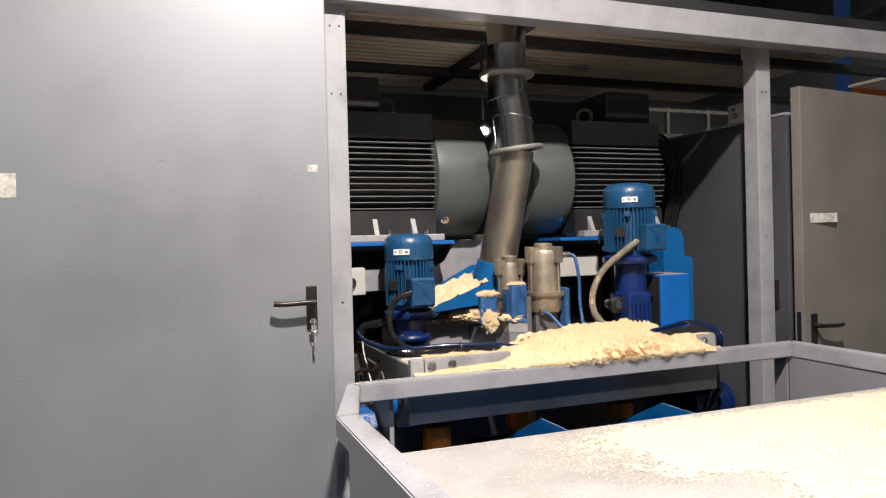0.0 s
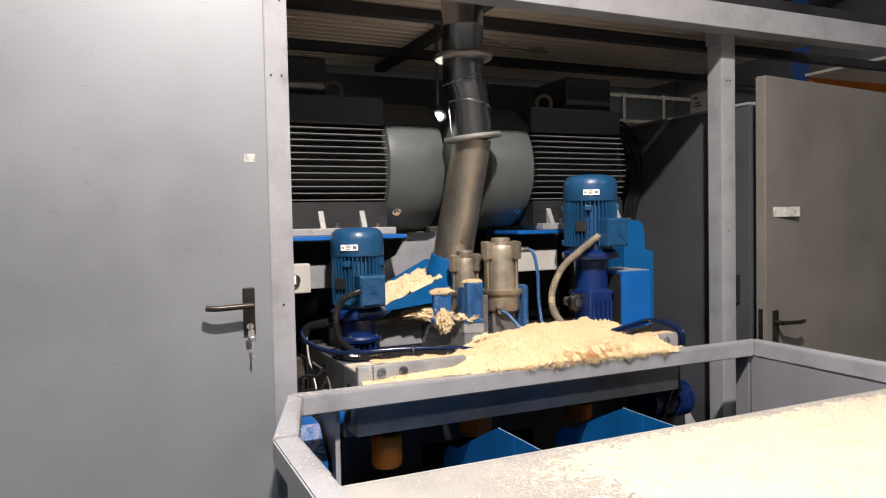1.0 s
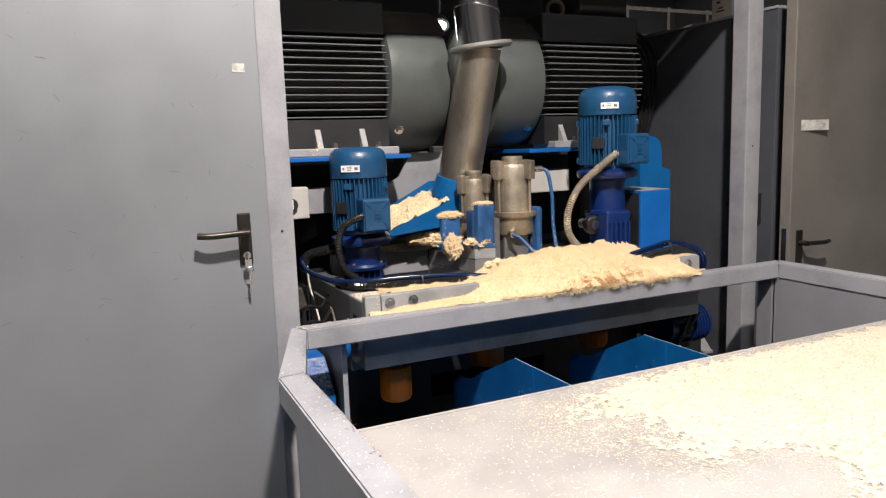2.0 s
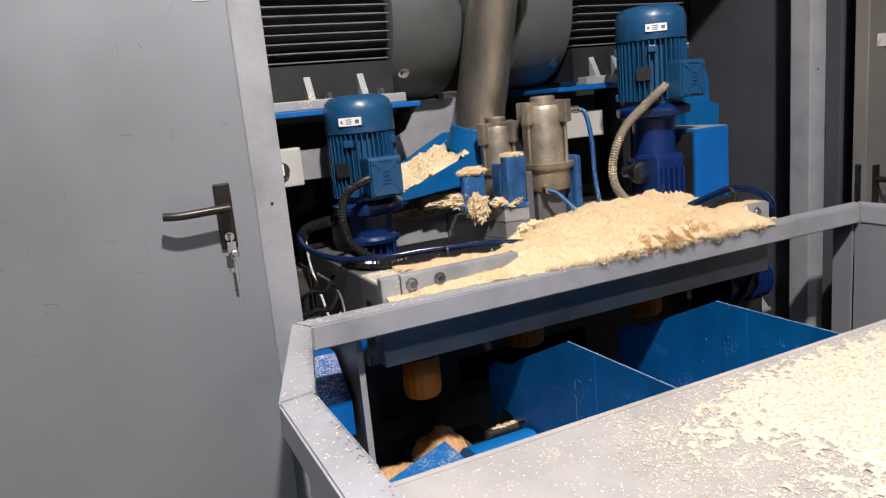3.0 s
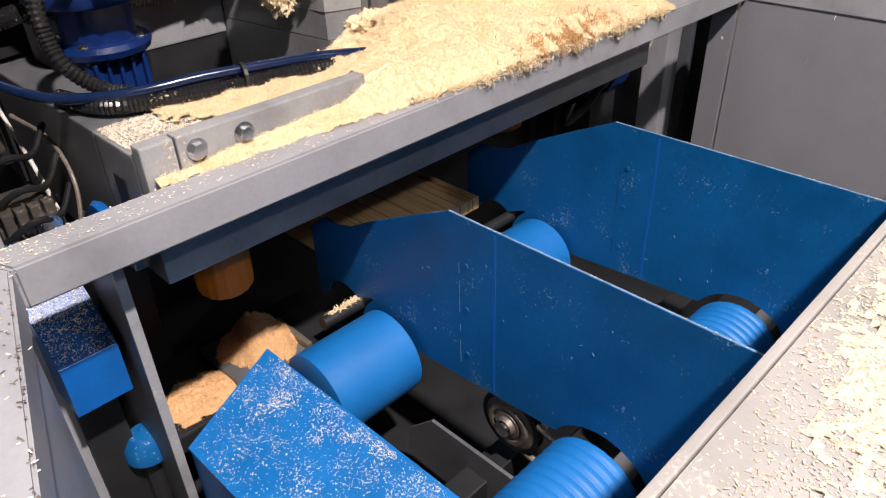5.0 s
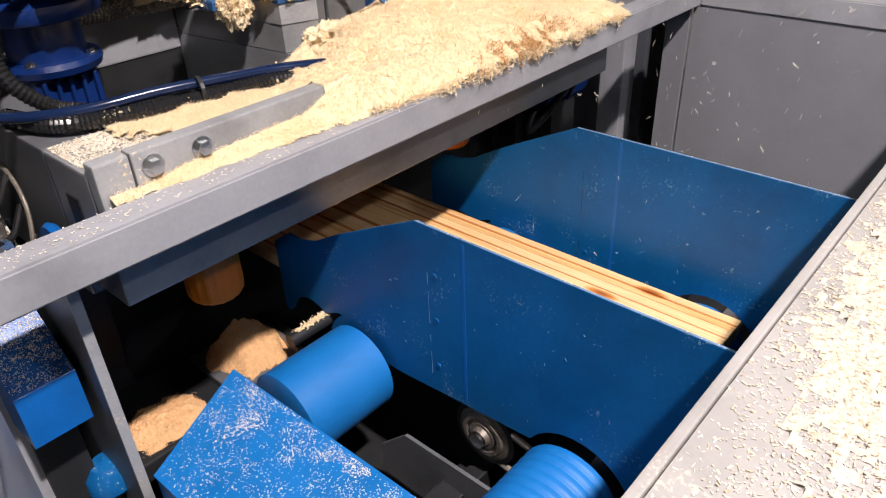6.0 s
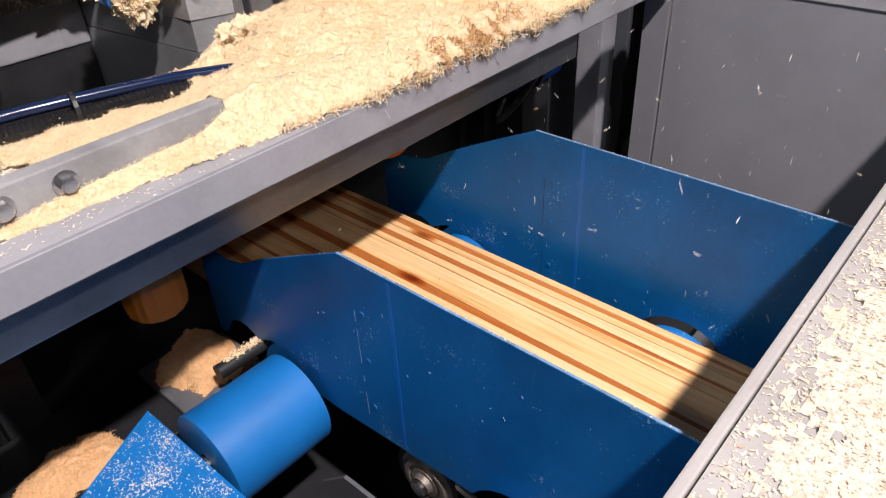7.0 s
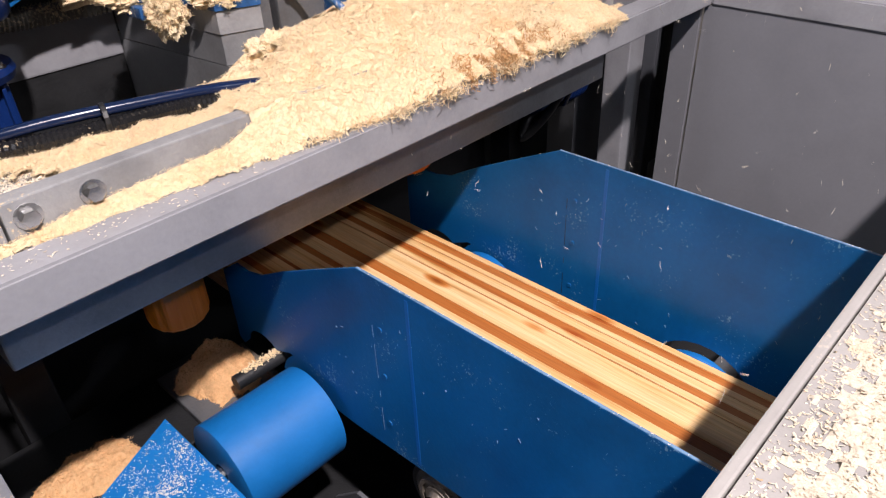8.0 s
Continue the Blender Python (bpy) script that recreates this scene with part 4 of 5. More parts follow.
geared_motor(2.025, 2.80, 1.315, 1.66, 0.118, 0.97, 0.45, "geared motors", (-0.035, -0.062))


# ---- main spindle motors ----
def spindle_motor(x0, x1, bell0, bell1, y, z, r, box_at, eye_at, group):
    """A large black motor lying along x; the bell is its grey end drum."""
    t = thing("spindle_motor", ((x0 + x1) / 2, y, z - r), "large dark finned electric motor lying on a steel base", "motor", group)
    part("stator", rod(bmesh.new(), (x0, y, z), (x1, y, z), r * 0.86, seg=48), M_BLACK, t, smooth=True)
    for i in range(12):
        zz = z - 0.15 + i * 0.0272
        depth = math.sqrt(max(0.0, r * r - (zz - z) ** 2))
        part("cooling_fin", boxes((x0 + 0.01, x1 - 0.004, y - depth, y - r * 0.5, zz - 0.002, zz + 0.002)), M_FIN, t, "dark grey cooling fin")
    part("skirt", boxes((x0, x1, y - r * 0.88, y + r * 0.5, z - r * 0.98, z - 0.16)), M_BLACK, t)
    part("shoulder", boxes((x0, x1, y - r * 0.86, y + r * 0.5, z + 0.165, z + r * 1.0), bevel=0.01), M_BLACK, t)
    b0, b1 = min(bell0, bell1), max(bell0, bell1)
    bm = lathe(bmesh.new(), (b0, y, z), (1, 0, 0), [(0, 0), (r * 0.94, 0), (r * 1.0, 0.01), (r * 1.02, 0.05), (r * 1.02, b1 - b0 - 0.05), (r * 0.99, b1 - b0 - 0.012), (r * 0.92, b1 - b0), (0, b1 - b0)], 64)
    bell = part("bell", bm, M_BELL, t, "grey-green end drum", smooth=True)
    # Black shell over the drum's upper part, drawn for the header's shadow.
    bm = bmesh.new()
    rows = []
    for k in range(19):
        a = radians(-70 + 124 * k / 18)
        rows.append([bm.verts.new((xx, y - rr * math.sin(a), z + rr * math.cos(a))) for xx, rr in ((b0 + 0.004, r * 1.022), (b0 + 0.004, r * 1.045), (b1 - 0.006, r * 1.045), (b1 - 0.006, r * 1.022))])
    for u, w in zip(rows, rows[1:]):
        for k in range(3):
            bm.faces.new((u[k], u[k + 1], w[k + 1], w[k]))
    for end in (rows[0], rows[-1]):
        bm.faces.new(end)
    part("drum_shade_shell", bm, M_BLACK, bell, "black shell standing in for the header's shadow on the drum", smooth=True)
    xb = b0 + 0.06 if bell0 > x0 + 0.1 else b1 - 0.06
    ang = radians(-136)
    p = Vector((xb, y + r * 1.02 * math.cos(ang), z + r * 1.02 * math.sin(ang)))
    part("bolt", hexbolt(bmesh.new(), p, (0, math.cos(ang), math.sin(ang)), 0.014, 0.014), M_BRIGHT, bell)
    part("terminal_box", box(bmesh.new(), box_at, box_at + 0.27, y - 0.17, y + 0.14, z + r * 1.0, z + r + 0.17, 0.01), M_BLACK, t)
    bm = lathe(bmesh.new(), (eye_at, y - 0.1, z + r + 0.045), (0.3, 1, 0), [(0.03, -0.01), (0.045, -0.01), (0.045, 0.01), (0.03, 0.01), (0.03, -0.01)], 20)
    part("lifting_eye", bm, M_RUST, t)
    # feet on their rail
    yf = y - r * 1.0
    part("foot_rail", box(bmesh.new(), x0 + 0.02, x1 + 0.02, yf - 0.02, yf + 0.16, 1.422, 1.452, 0.004), M_CAST, t)
    for k, u in enumerate((0.14, 0.34, 0.62, 0.9)):
        xx = x1 - u * min(0.92, x1 - x0) if bell0 > x0 else x0 + u * (x1 - x0)
        bm = plate(bmesh.new(), [(yf - 0.005, 1.452), (yf + 0.10, 1.452), (yf + 0.07, 1.56), (yf + 0.035, 1.525)], "x", xx, 0.022)
        part("gusset", bm, M_CAST, t)
        part("foot_bolt", hexbolt(bmesh.new(), (xx + 0.07, yf + 0.01, 1.452), (0, 0, 1), 0.014, 0.02), M_BRIGHT, t)
    return t


MY, MZ, MR = 3.36, 1.72, 0.285
spindle_motor(0.30, 1.19, 1.19, 1.465, MY, MZ, MR, 0.69, 1.01, "spindle motors")
spindle_motor(1.925, 2.45, 1.68, 1.925, MY, MZ, MR, 2.18, 2.09, "spindle motors")
stand = thing("motor_stand", (1.4, 3.3, 0), "dark motor stand with bright blue plates", "machine")
for x0, x1 in ((0.32, 1.25), (1.80, 2.48)):
    part("plate", box(bmesh.new(), x0, x1, 3.035, 3.62, 1.404, 1.421, 0.003), M_SHEET, stand)
    for x in (x0 + 0.05, x1 - 0.12):
        part("column", boxes((x, x + 0.07, 3.45, 3.55, 0.0, 1.403)), M_BLACK, stand)
part("back_plate", boxes((0.3, 2.5, 3.66, 3.68, 0.96, 1.38)), M_BLACK, stand)

wire = thing("wire_box", (0.72, 3.12, 1.2), "white switch box with a black rotary switch", "switch")
part("body", box(bmesh.new(), 0.72, 0.845, 3.09, 3.14, 1.19, 1.31, 0.006), M_WHITE, wire)
k = part("knob", rod(bmesh.new(), (0.775, 3.09, 1.245), (0.775, 3.075, 1.245), 0.024, seg=20), M_BLACK, wire)
part("pointer", boxes((0.771, 0.779, 3.066, 3.0755, 1.23, 1.265)), M_LABEL, k)
duct = thing("cable_duct", (1.0, 3.2, 1.2), "white cable duct behind the geared motor", "duct")
# Frame grey on the white duct: its shade is part of the colour.
part("duct", box(bmesh.new(), 0.70, 1.17, 3.145, 3.2, 1.20, 1.30, 0.004), M_FRAME, duct)
part("bracket", boxes((0.75, 0.78, 3.2, 3.66, 1.22, 1.26)), M_WHITE, duct)

# ---- small work lamp behind the motors ----
work = thing("work_lamp", (1.60, 3.46, 1.98), "small bright work lamp under the cabin ceiling", "lamp")
AIM = (-0.25, -0.6, -0.75)
part("head", lathe(bmesh.new(), (1.60, 3.46, 1.995), AIM, [(0.0, -0.05), (0.022, -0.05), (0.04, 0.0), (0.04, 0.006)], 24), M_BLACK, work, smooth=True)
part("lens", lathe(bmesh.new(), (1.60, 3.46, 1.995), AIM, [(0.0, 0.012), (0.023, 0.009), (0.026, 0.005)], 24), M_LENS, work, "glowing white lens", smooth=True)
part("stem", rod(bmesh.new(), (1.612, 3.49, 2.03), (1.612, 3.49, 2.468), 0.008, seg=8), M_BLACK, work)

# ---- extraction pipe ----
pipe = thing("extraction_pipe", (1.45, 2.97, 1.15), "stainless steel extraction pipe with clamped joints", "pipe")
PIPE = [(1.505, 2.98, 2.46), (1.505, 2.98, 2.17), (1.545, 2.98, 1.83), (1.475, 3.105, 1.215)]
bm = lathe(bmesh.new(), PIPE[1], (0, 0, 1), [(0.09, 0), (0.09, 0.12), (0.093, 0.125), (0.093, 0.13), (0.09, 0.135), (0.09, 0.30)], 40)
part("upper_pipe", bm, M_STEEL, pipe, smooth=True)


def clamp(at, axis, r):
    bm = lathe(bmesh.new(), at, axis, [(r, -0.012), (r + 0.03, -0.01), (r + 0.036, -0.003), (r + 0.036, 0.004), (r + 0.03, 0.01), (r, 0.012), (r, -0.012)], 40)
    c = part("clamp_ring", bm, M_RINGSTEEL, pipe, "steel clamping ring", smooth=True)
    return c


clamp(PIPE[1], (0, 0, 1), 0.09)
# lobster-back bend in three mitred segments
cuts = [Vector(PIPE[1]), Vector((1.507, 2.98, 2.08)), Vector((1.530, 2.98, 1.965)), Vector(PIPE[2])]
tilts = [(0, 0, 1), (-0.34, 0.0, 1), (0.16, 0.1, 1), (-0.12, 0, 1)]
bm = bmesh.new()
rings = []
for c, nrm in zip(cuts, tilts):
    nv = Vector(nrm).normalized()
    ring = []
    for i in range(40):
        a = 2 * math.pi * i / 40
        u, v = 0.089 * math.cos(a), 0.089 * math.sin(a)
        ring.append(bm.verts.new((c.x + u, c.y + v, c.z - (nv.x * u + nv.y * v) / nv.z)))
    rings.append(ring)
for a, b in zip(rings, rings[1:]):
    for i in range(40):
        bm.faces.new((a[i], a[(i + 1) % 40], b[(i + 1) % 40], b[i]))
bend = part("bend", bm, M_STEEL, pipe, smooth=True)
for c, nrm in zip(cuts[1:3], tilts[1:3]):
    bm = bmesh.new()
    nv = Vector(nrm).normalized()
    pts = []
    for i in range(41):
        a = 2 * math.pi * i / 40
        u, v = 0.0895 * math.cos(a), 0.0895 * math.sin(a)
        pts.append((c.x + u, c.y + v, c.z - (nv.x * u + nv.y * v) / nv.z))
    hose(bm, pts, 0.0035, 6, per=1)
    part("seam", bm, M_STEEL, bend)
clamp(PIPE[2], (-0.12, 0, 1), 0.09)
d = Vector(PIPE[2]) - Vector(PIPE[3])
bm = rod(bmesh.new(), PIPE[2], Vector(PIPE[3]) + 0.0 * d, 0.082, 0.090, 40, caps=False)
part("lower_pipe", bm, M_PIPEDUST, pipe, "dust-coated lower pipe", smooth=True)

hopper = thing("chip_hopper", (1.3, 3.05, 1.05), "blue sheet-metal chip hopper filled with sawdust", "hopper")
part("front_side", plate(bmesh.new(), [(1.13, 1.103), (1.13, 1.125), (1.383, 1.222), (1.44, 1.252), (1.57, 1.262), (1.57, 1.14), (1.36, 1.125)], "y", 3.0, 0.006), M_CHUTE, hopper)
part("back_side", plate(bmesh.new(), [(1.13, 1.07), (1.13, 1.16), (1.30, 1.25), (1.40, 1.30), (1.57, 1.30), (1.57, 1.07)], "y", 3.20, 0.006), M_CHUTE, hopper)
bm = boxes((1.12, 1.48, 3.007, 3.199, 1.10, 1.106))
for vtx in bm.verts:
    vtx.co.z += 0.40 * (vtx.co.x - 1.14) - 0.01
part("floor", bm, M_CHUTE, hopper)
part("throat", plate(bmesh.new(), [(1.34, 1.13), (1.36, 1.20), (1.392, 1.268), (1.57, 1.29), (1.57, 1.12), (1.37, 1.10)], "y", 3.04, 0.158), M_CHUTE, hopper)


part("collar", lathe(bmesh.new(), (1.477, 3.10, 1.235), (0.07, -0.125, 0.615), [(0.108, 0), (0.096, 0.08), (0.084, 0.083)], 36), M_CHUTE, hopper, smooth=True)


def hop(x, y):
    if not (1.135 < x < 1.395 + 0.02 * rough_noise(x, y, 30, 5) and 3.007 < y < 3.199):
        return None
    return 1.128 + 0.36 * (x - 1.135) + 0.22 * (y - 3.0) + 0.020 * rough_noise(x, y, 22) + 0.009 * rough_noise(x, y, 70, 3) + 0.004 * rough_noise(x, y, 150, 8)


v, f = heap(1.13, 1.42, 3.005, 3.20, 0.0035, hop)
v2, f2 = shards(None, 4500, lambda r: (lambda x, y: None if hop(x, y) is None else (x, y, hop(x, y)))(r.uniform(1.13, 1.42), r.uniform(3.0, 3.2)), (0.004, 0.011), 0.5, 5)
n = len(v)
stuff("sawdust_heap", list(v) + v2, list(f) + [tuple(i + n for i in q) for q in f2], M_SHAVE, "pale sawdust heaped in the blue hopper", "sawdust")


# ---- pneumatic cylinders on their clamps ----
def air_cylinder(x, y, z0, z1, r, group):
    t = thing("air_cylinder", (x, y, z0), "dust-caked nickel pneumatic cylinder with tie rods", "cylinder", group)
    part("barrel", lathe(bmesh.new(), (x, y, 0), (0, 0, 1), [(0, z0), (r * 0.8, z0), (r * 0.8, z1 - 0.02), (r * 0.74, z1 - 0.005), (0, z1 - 0.005)], 32), M_NICKEL, t, smooth=True)
    part("base_head", lathe(bmesh.new(), (x, y, 0), (0, 0, 1), [(0, z0 - 0.075), (r * 0.82, z0 - 0.075), (r * 0.86, z0 - 0.07), (r * 0.88, z0 - 0.012), (r * 1.0, z0 - 0.006), (r * 1.04, z0), (r * 1.04, z0 + 0.014), (0, z0 + 0.016)], 32), M_NICKEL, t, smooth=True)
    part("cap", lathe(bmesh.new(), (x, y, 0), (0, 0, 1), [(r * 0.45, z1 - 0.006), (r * 0.45, z1 + 0.02), (r * 0.38, z1 + 0.026), (0, z1 + 0.026)], 24), M_NICKEL, t, smooth=True)
    for k in range(4):
        a = radians(20 + 90 * k)
        px, py = x + r * 0.93 * math.cos(a), y + r * 0.93 * math.sin(a)
        part("tie_rod", rod(bmesh.new(), (px, py, z0), (px, py, z1), 0.0055, seg=10), M_NICKEL, t, smooth=True)
        arm = Matrix.Rotation(a, 3, "Z")
        part("head_lug", box(bmesh.new(), x + r * 0.30, x + r * 1.10, y - 0.014, y + 0.014, z1 - 0.022, z1 + 0.006, 0.005, turn=(Vector((x, y, z1)), arm)), M_NICKEL, t)
        part("head_lug", box(bmesh.new(), x + r * 0.74, x + r * 1.12, y - 0.015, y + 0.015, z1 - 0.062, z1 + 0.010, 0.006, turn=(Vector((x, y, z1)), arm)), M_NICKEL, t)
    return t


air_cylinder(1.592, 2.835, 1.17, 1.372, 0.090, "air cylinders")
air_cylinder(1.488, 2.965, 1.16, 1.318, 0.076, "air cylinders")
clampt = thing("pressure_shoe", (1.45, 2.8, 0.965), "grey pressure shoe with dusty blue clamp brackets", "machine part")
part("block", plate(bmesh.new(), [(1.386, 2.775), (1.46, 2.75), (1.46, 3.12), (1.349, 3.12)], "z", 0.964, 0.056), M_BEAMGREY, clampt)
part("upper_block", plate(bmesh.new(), [(1.384, 2.773), (1.459, 2.748), (1.459, 2.93), (1.372, 2.93)], "z", 1.0205, 0.040), M_CAST, clampt)
part("cap_plate", plate(bmesh.new(), [(1.382, 2.770), (1.4595, 2.745), (1.4595, 2.932), (1.371, 2.932)], "z", 1.062, 0.014), M_BRACKET, clampt)
part("ledge", box(bmesh.new(), 1.285, 1.3705, 2.85, 2.93, 1.055, 1.0765, 0.004), M_BRACKET, clampt)
part("bracket", box(bmesh.new(), 1.395, 1.47, 2.762, 2.80, 1.077, 1.225, 0.010), M_BRACKET, clampt, "blue bracket crusted with dust")
part("bracket", box(bmesh.new(), 1.395, 1.42, 2.802, 2.86, 1.077, 1.20, 0.008), M_BRACKET, clampt)
part("front_cheek", box(bmesh.new(), 1.461, 1.485, 2.755, 2.90, 0.966, 1.17, 0.004), M_CASTDARK, clampt)
part("bracket", box(bmesh.new(), 1.655, 1.68, 2.76, 2.90, 0.966, 1.20, 0.010), M_BRACKET, clampt)
part("bracket", box(bmesh.new(), 1.295, 1.375, 2.865, 2.895, 1.077, 1.178, 0.010), M_BRACKET, clampt)
part("yoke", box(bmesh.new(), 1.53, 1.64, 2.80, 2.88, 0.966, 1.094, 0.006), M_CASTDARK, clampt)
clump(1.42, 2.805, 1.077, 0.052, 0.046, 0.018, M_SHAVE, "small sawdust heap on the pressure shoe", 6, 2200)
clump(1.335, 2.88, 1.180, 0.046, 0.022, 0.014, M_SHAVE, "sawdust heap on the small blue bracket", 7, 2000)
clump(1.445, 2.70, 0.985, 0.055, 0.042, 0.034, M_SHAVE, "sawdust drifted against the pressure shoe", 15, 1500)
mound("sawdust_heap", 1.40, 2.705, 0.962, 0.06, 0.03, 0.035, M_SHAVE, "sawdust heap at the foot of the pressure shoe", 8, 2.0, 90)
clump(1.43, 2.785, 1.225, 0.036, 0.022, 0.007, M_SHAVE, "film of sawdust on the blue bracket", 9, 1500)
clump(1.335, 3.065, 1.072, 0.10, 0.036, 0.026, M_SHAVE, "sawdust clinging beside the hose end", 10, 5000, 0.34)
clump(1.325, 2.91, 1.085, 0.060, 0.040, 0.028, M_SHAVE, "sawdust spilt over the pressure shoe", 14, 4000, 0.34)
clump(1.33, 2.848, 1.062, 0.032, 0.030, 0.046, M_SHAVE, "sawdust clump hanging on the pressure shoe", 12, 4000, 0.34)
mound("sawdust_heap", 1.90, 2.80, 0.963, 0.19, 0.12, 0.045, M_SHAVE, "sawdust gathered round the second gearbox", 11, 2.0, 600)
mound("sawdust_heap", 1.745, 2.83, 0.963, 0.07, 0.05, 0.05, M_SHAVE, "sawdust gathered beside the clamp", 13, 2.0, 160)

elbow = thing("air_hose", (1.68, 2.78, 1.0), "dusty blue air hose from the cylinder", "hose")
part("tube", hose(bmesh.new(), [(1.69, 2.79, 1.345), (1.715, 2.775, 1.33), (1.725, 2.76, 1.24), (1.72, 2.745, 1.12), (1.73, 2.73, 1.0)], 0.0075, 10), M_BRACKET, elbow, smooth=True)
part("fitting", rod(bmesh.new(), (1.65, 2.80, 1.345), (1.697, 2.787, 1.346), 0.012, seg=12), M_BRIGHT, elbow)
elbow = thing("air_hose", (1.58, 2.72, 1.0), "dusty blue air hose from the cylinder", "hose")
part("tube", hose(bmesh.new(), [(1.54, 2.755, 1.10), (1.56, 2.735, 1.09), (1.585, 2.70, 1.05), (1.61, 2.665, 1.01)], 0.007, 10), M_BRACKET, elbow, smooth=True)
part("fitting", rod(bmesh.new(), (1.545, 2.79, 1.105), (1.54, 2.752, 1.10), 0.011, seg=12), M_BRIGHT, elbow)

# ---- blue boxes beside the second motor ----
bx = thing("drive_box", (2.2, 2.8, 0.965), "bright blue sheet-metal drive box", "machine cover")
part("shell", box(bmesh.new(), 2.108, 2.265, 2.69, 2.92, 0.966, 1.238, 0.004), M_SHEET, bx)
# Flat black plate drawn for the shade inside the box's open side.
part("side_opening", boxes((2.104, 2.1075, 2.70, 2.915, 0.97, 1.228)), M_BLACK, bx, "black plate standing in for the dark open side")
part("top_plate", boxes((2.112, 2.261, 2.694, 2.916, 1.2385, 1.2405)), M_CAST, bx, "dusty grey top plate")
bx = thing("drive_box", (2.3, 3.05, 0.965), "blue belt cover with a rounded top", "machine cover")
bm = plate(bmesh.new(), [(2.37, 0.966), (2.55, 0.966), (2.55, 1.30), (2.50, 1.315), (2.495, 1.41)] + [(2.433 + 0.06 * math.cos(radians(a)), 1.41 + 0.05 * math.sin(radians(a))) for a in range(0, 181, 30)] + [(2.37, 1.38)], "y", 3.0, 0.12)
# Darker chute blue instead of sheet blue puts this cover's shade into colour.
part("shell", bm, M_CHUTE, bx)

# ---- white boxes and clutter behind ----
for x0, x1, y, z0, z1, d in ((1.843, 2.064, 3.12, 1.226, 1.325, 0.1), (1.385, 1.49, 3.4, 1.365, 1.425, 0.05), (1.515, 1.60, 3.4, 1.39, 1.447, 0.05)):
    b = thing("junction_box", (x0, y, z0), "white plastic junction box behind the cylinders", "box", "junction boxes")
    part("body", box(bmesh.new(), x0, x1, y, y + d, z0, z1, 0.006), M_WHITE, b)
    part("bracket", boxes(((x0 + x1) / 2 - 0.015, (x0 + x1) / 2 + 0.015, y + d, 3.66, z0 + 0.02, z0 + 0.04)), M_BLACK, b)
tray = thing("grey_shield", (1.25, 3.3, 1.1), "light grey curved shield behind the hopper", "shield")
part("shield", plate(bmesh.new(), [(1.10, 1.06), (1.10, 1.24), (1.20, 1.27), (1.30, 1.32), (1.36, 1.42), (1.52, 1.42), (1.52, 1.06)], "y", 3.30, 0.01), M_FRAME, tray)
part("stay", boxes((1.2, 1.23, 3.311, 3.66, 1.08, 1.11)), M_BLACK, tray)
valve = thing("valve_block", (0.74, 2.95, 0.7), "dirty pneumatic valve block beside the bed", "valve")
part("block", box(bmesh.new(), 0.70, 0.80, 2.80, 2.95, 0.72, 0.80, 0.006), M_GRIME, valve)
part("block", box(bmesh.new(), 0.69, 0.79, 2.97, 3.10, 0.86, 0.95, 0.006), M_GRIME, valve)
part("bracket", boxes((0.72, 0.75, 2.85, 3.10, 0.0, 0.72)), M_BLACK, valve)
part("bracket", boxes((0.73, 0.76, 3.02, 3.06, 0.8, 0.86)), M_BLACK, valve)
for k in range(4):
    z = 0.735 + 0.05 * k
    part("air_line", hose(bmesh.new(), [(0.70, 2.76 + 0.02 * k, z), (0.745, 2.735 + 0.02 * k, z + 0.03), (0.79, 2.75 + 0.02 * k, z + 0.02), (0.83, 2.79 + 0.02 * k, z + 0.05)], 0.006, 8), M_BLACKGLOSS, valve, smooth=True)
    part("valve_slice", box(bmesh.new(), 0.705 + 0.022 * k, 0.722 + 0.022 * k, 2.772, 2.799, 0.765, 0.835, 0.003), M_GRIME, valve)
for dx, dz, r in ((0.02, 0.0, 0.02), (0.06, 0.03, 0.016), (0.05, -0.04, 0.018)):
    part("fitting", rod(bmesh.new(), (0.71 + dx, 2.80, 0.77 + dz), (0.71 + dx, 2.755, 0.77 + dz), r, seg=14), M_BRIGHT, valve, smooth=True)
wheel = thing("hand_wheel", (0.80, 2.63, 0.82), "small blue hand wheel at the bed end", "wheel")
part("rim", lathe(bmesh.new(), (0.815, 2.66, 0.80), (1, 0, 0), [(0.02, 0), (0.05, 0), (0.055, 0.008), (0.05, 0.016), (0.02, 0.016)], 24), M_SHEET, wheel, smooth=True)
part("axle", rod(bmesh.new(), (0.81, 2.66, 0.80), (0.85, 2.66, 0.80), 0.01, seg=10), M_BRIGHT, wheel)
h = thing("cable", (0.82, 2.9, 0.7), "grey cable hanging beside the bed", "cable")
part("cable", hose(bmesh.new(), [(0.82, 3.08, 1.01), (0.80, 2.98, 0.95), (0.805, 2.90, 0.85), (0.80, 2.80, 0.76), (0.79, 2.74, 0.70)], 0.0038, 8), M_TAPE, h, smooth=True)
h = thing("cable", (0.82, 2.85, 0.7), "brown cable beside the valve block", "cable")
part("cable", hose(bmesh.new(), [(0.81, 2.95, 0.93), (0.835, 2.86, 0.90), (0.83, 2.78, 0.84), (0.80, 2.75, 0.74)], 0.004, 8), M_RUST, h, smooth=True)
pump = thing("feed_motor", (2.45, 2.85, 0.5), "dark blue feed motor in the shade below the bed", "motor")
part("housing", rod(bmesh.new(), (2.37, 2.85, 0.60), (2.60, 2.85, 0.60), 0.075, seg=24), M_COBALT, pump, smooth=True)
part("box", box(bmesh.new(), 2.40, 2.50, 2.77, 2.87, 0.665, 0.73, 0.006), M_COBALT, pump)
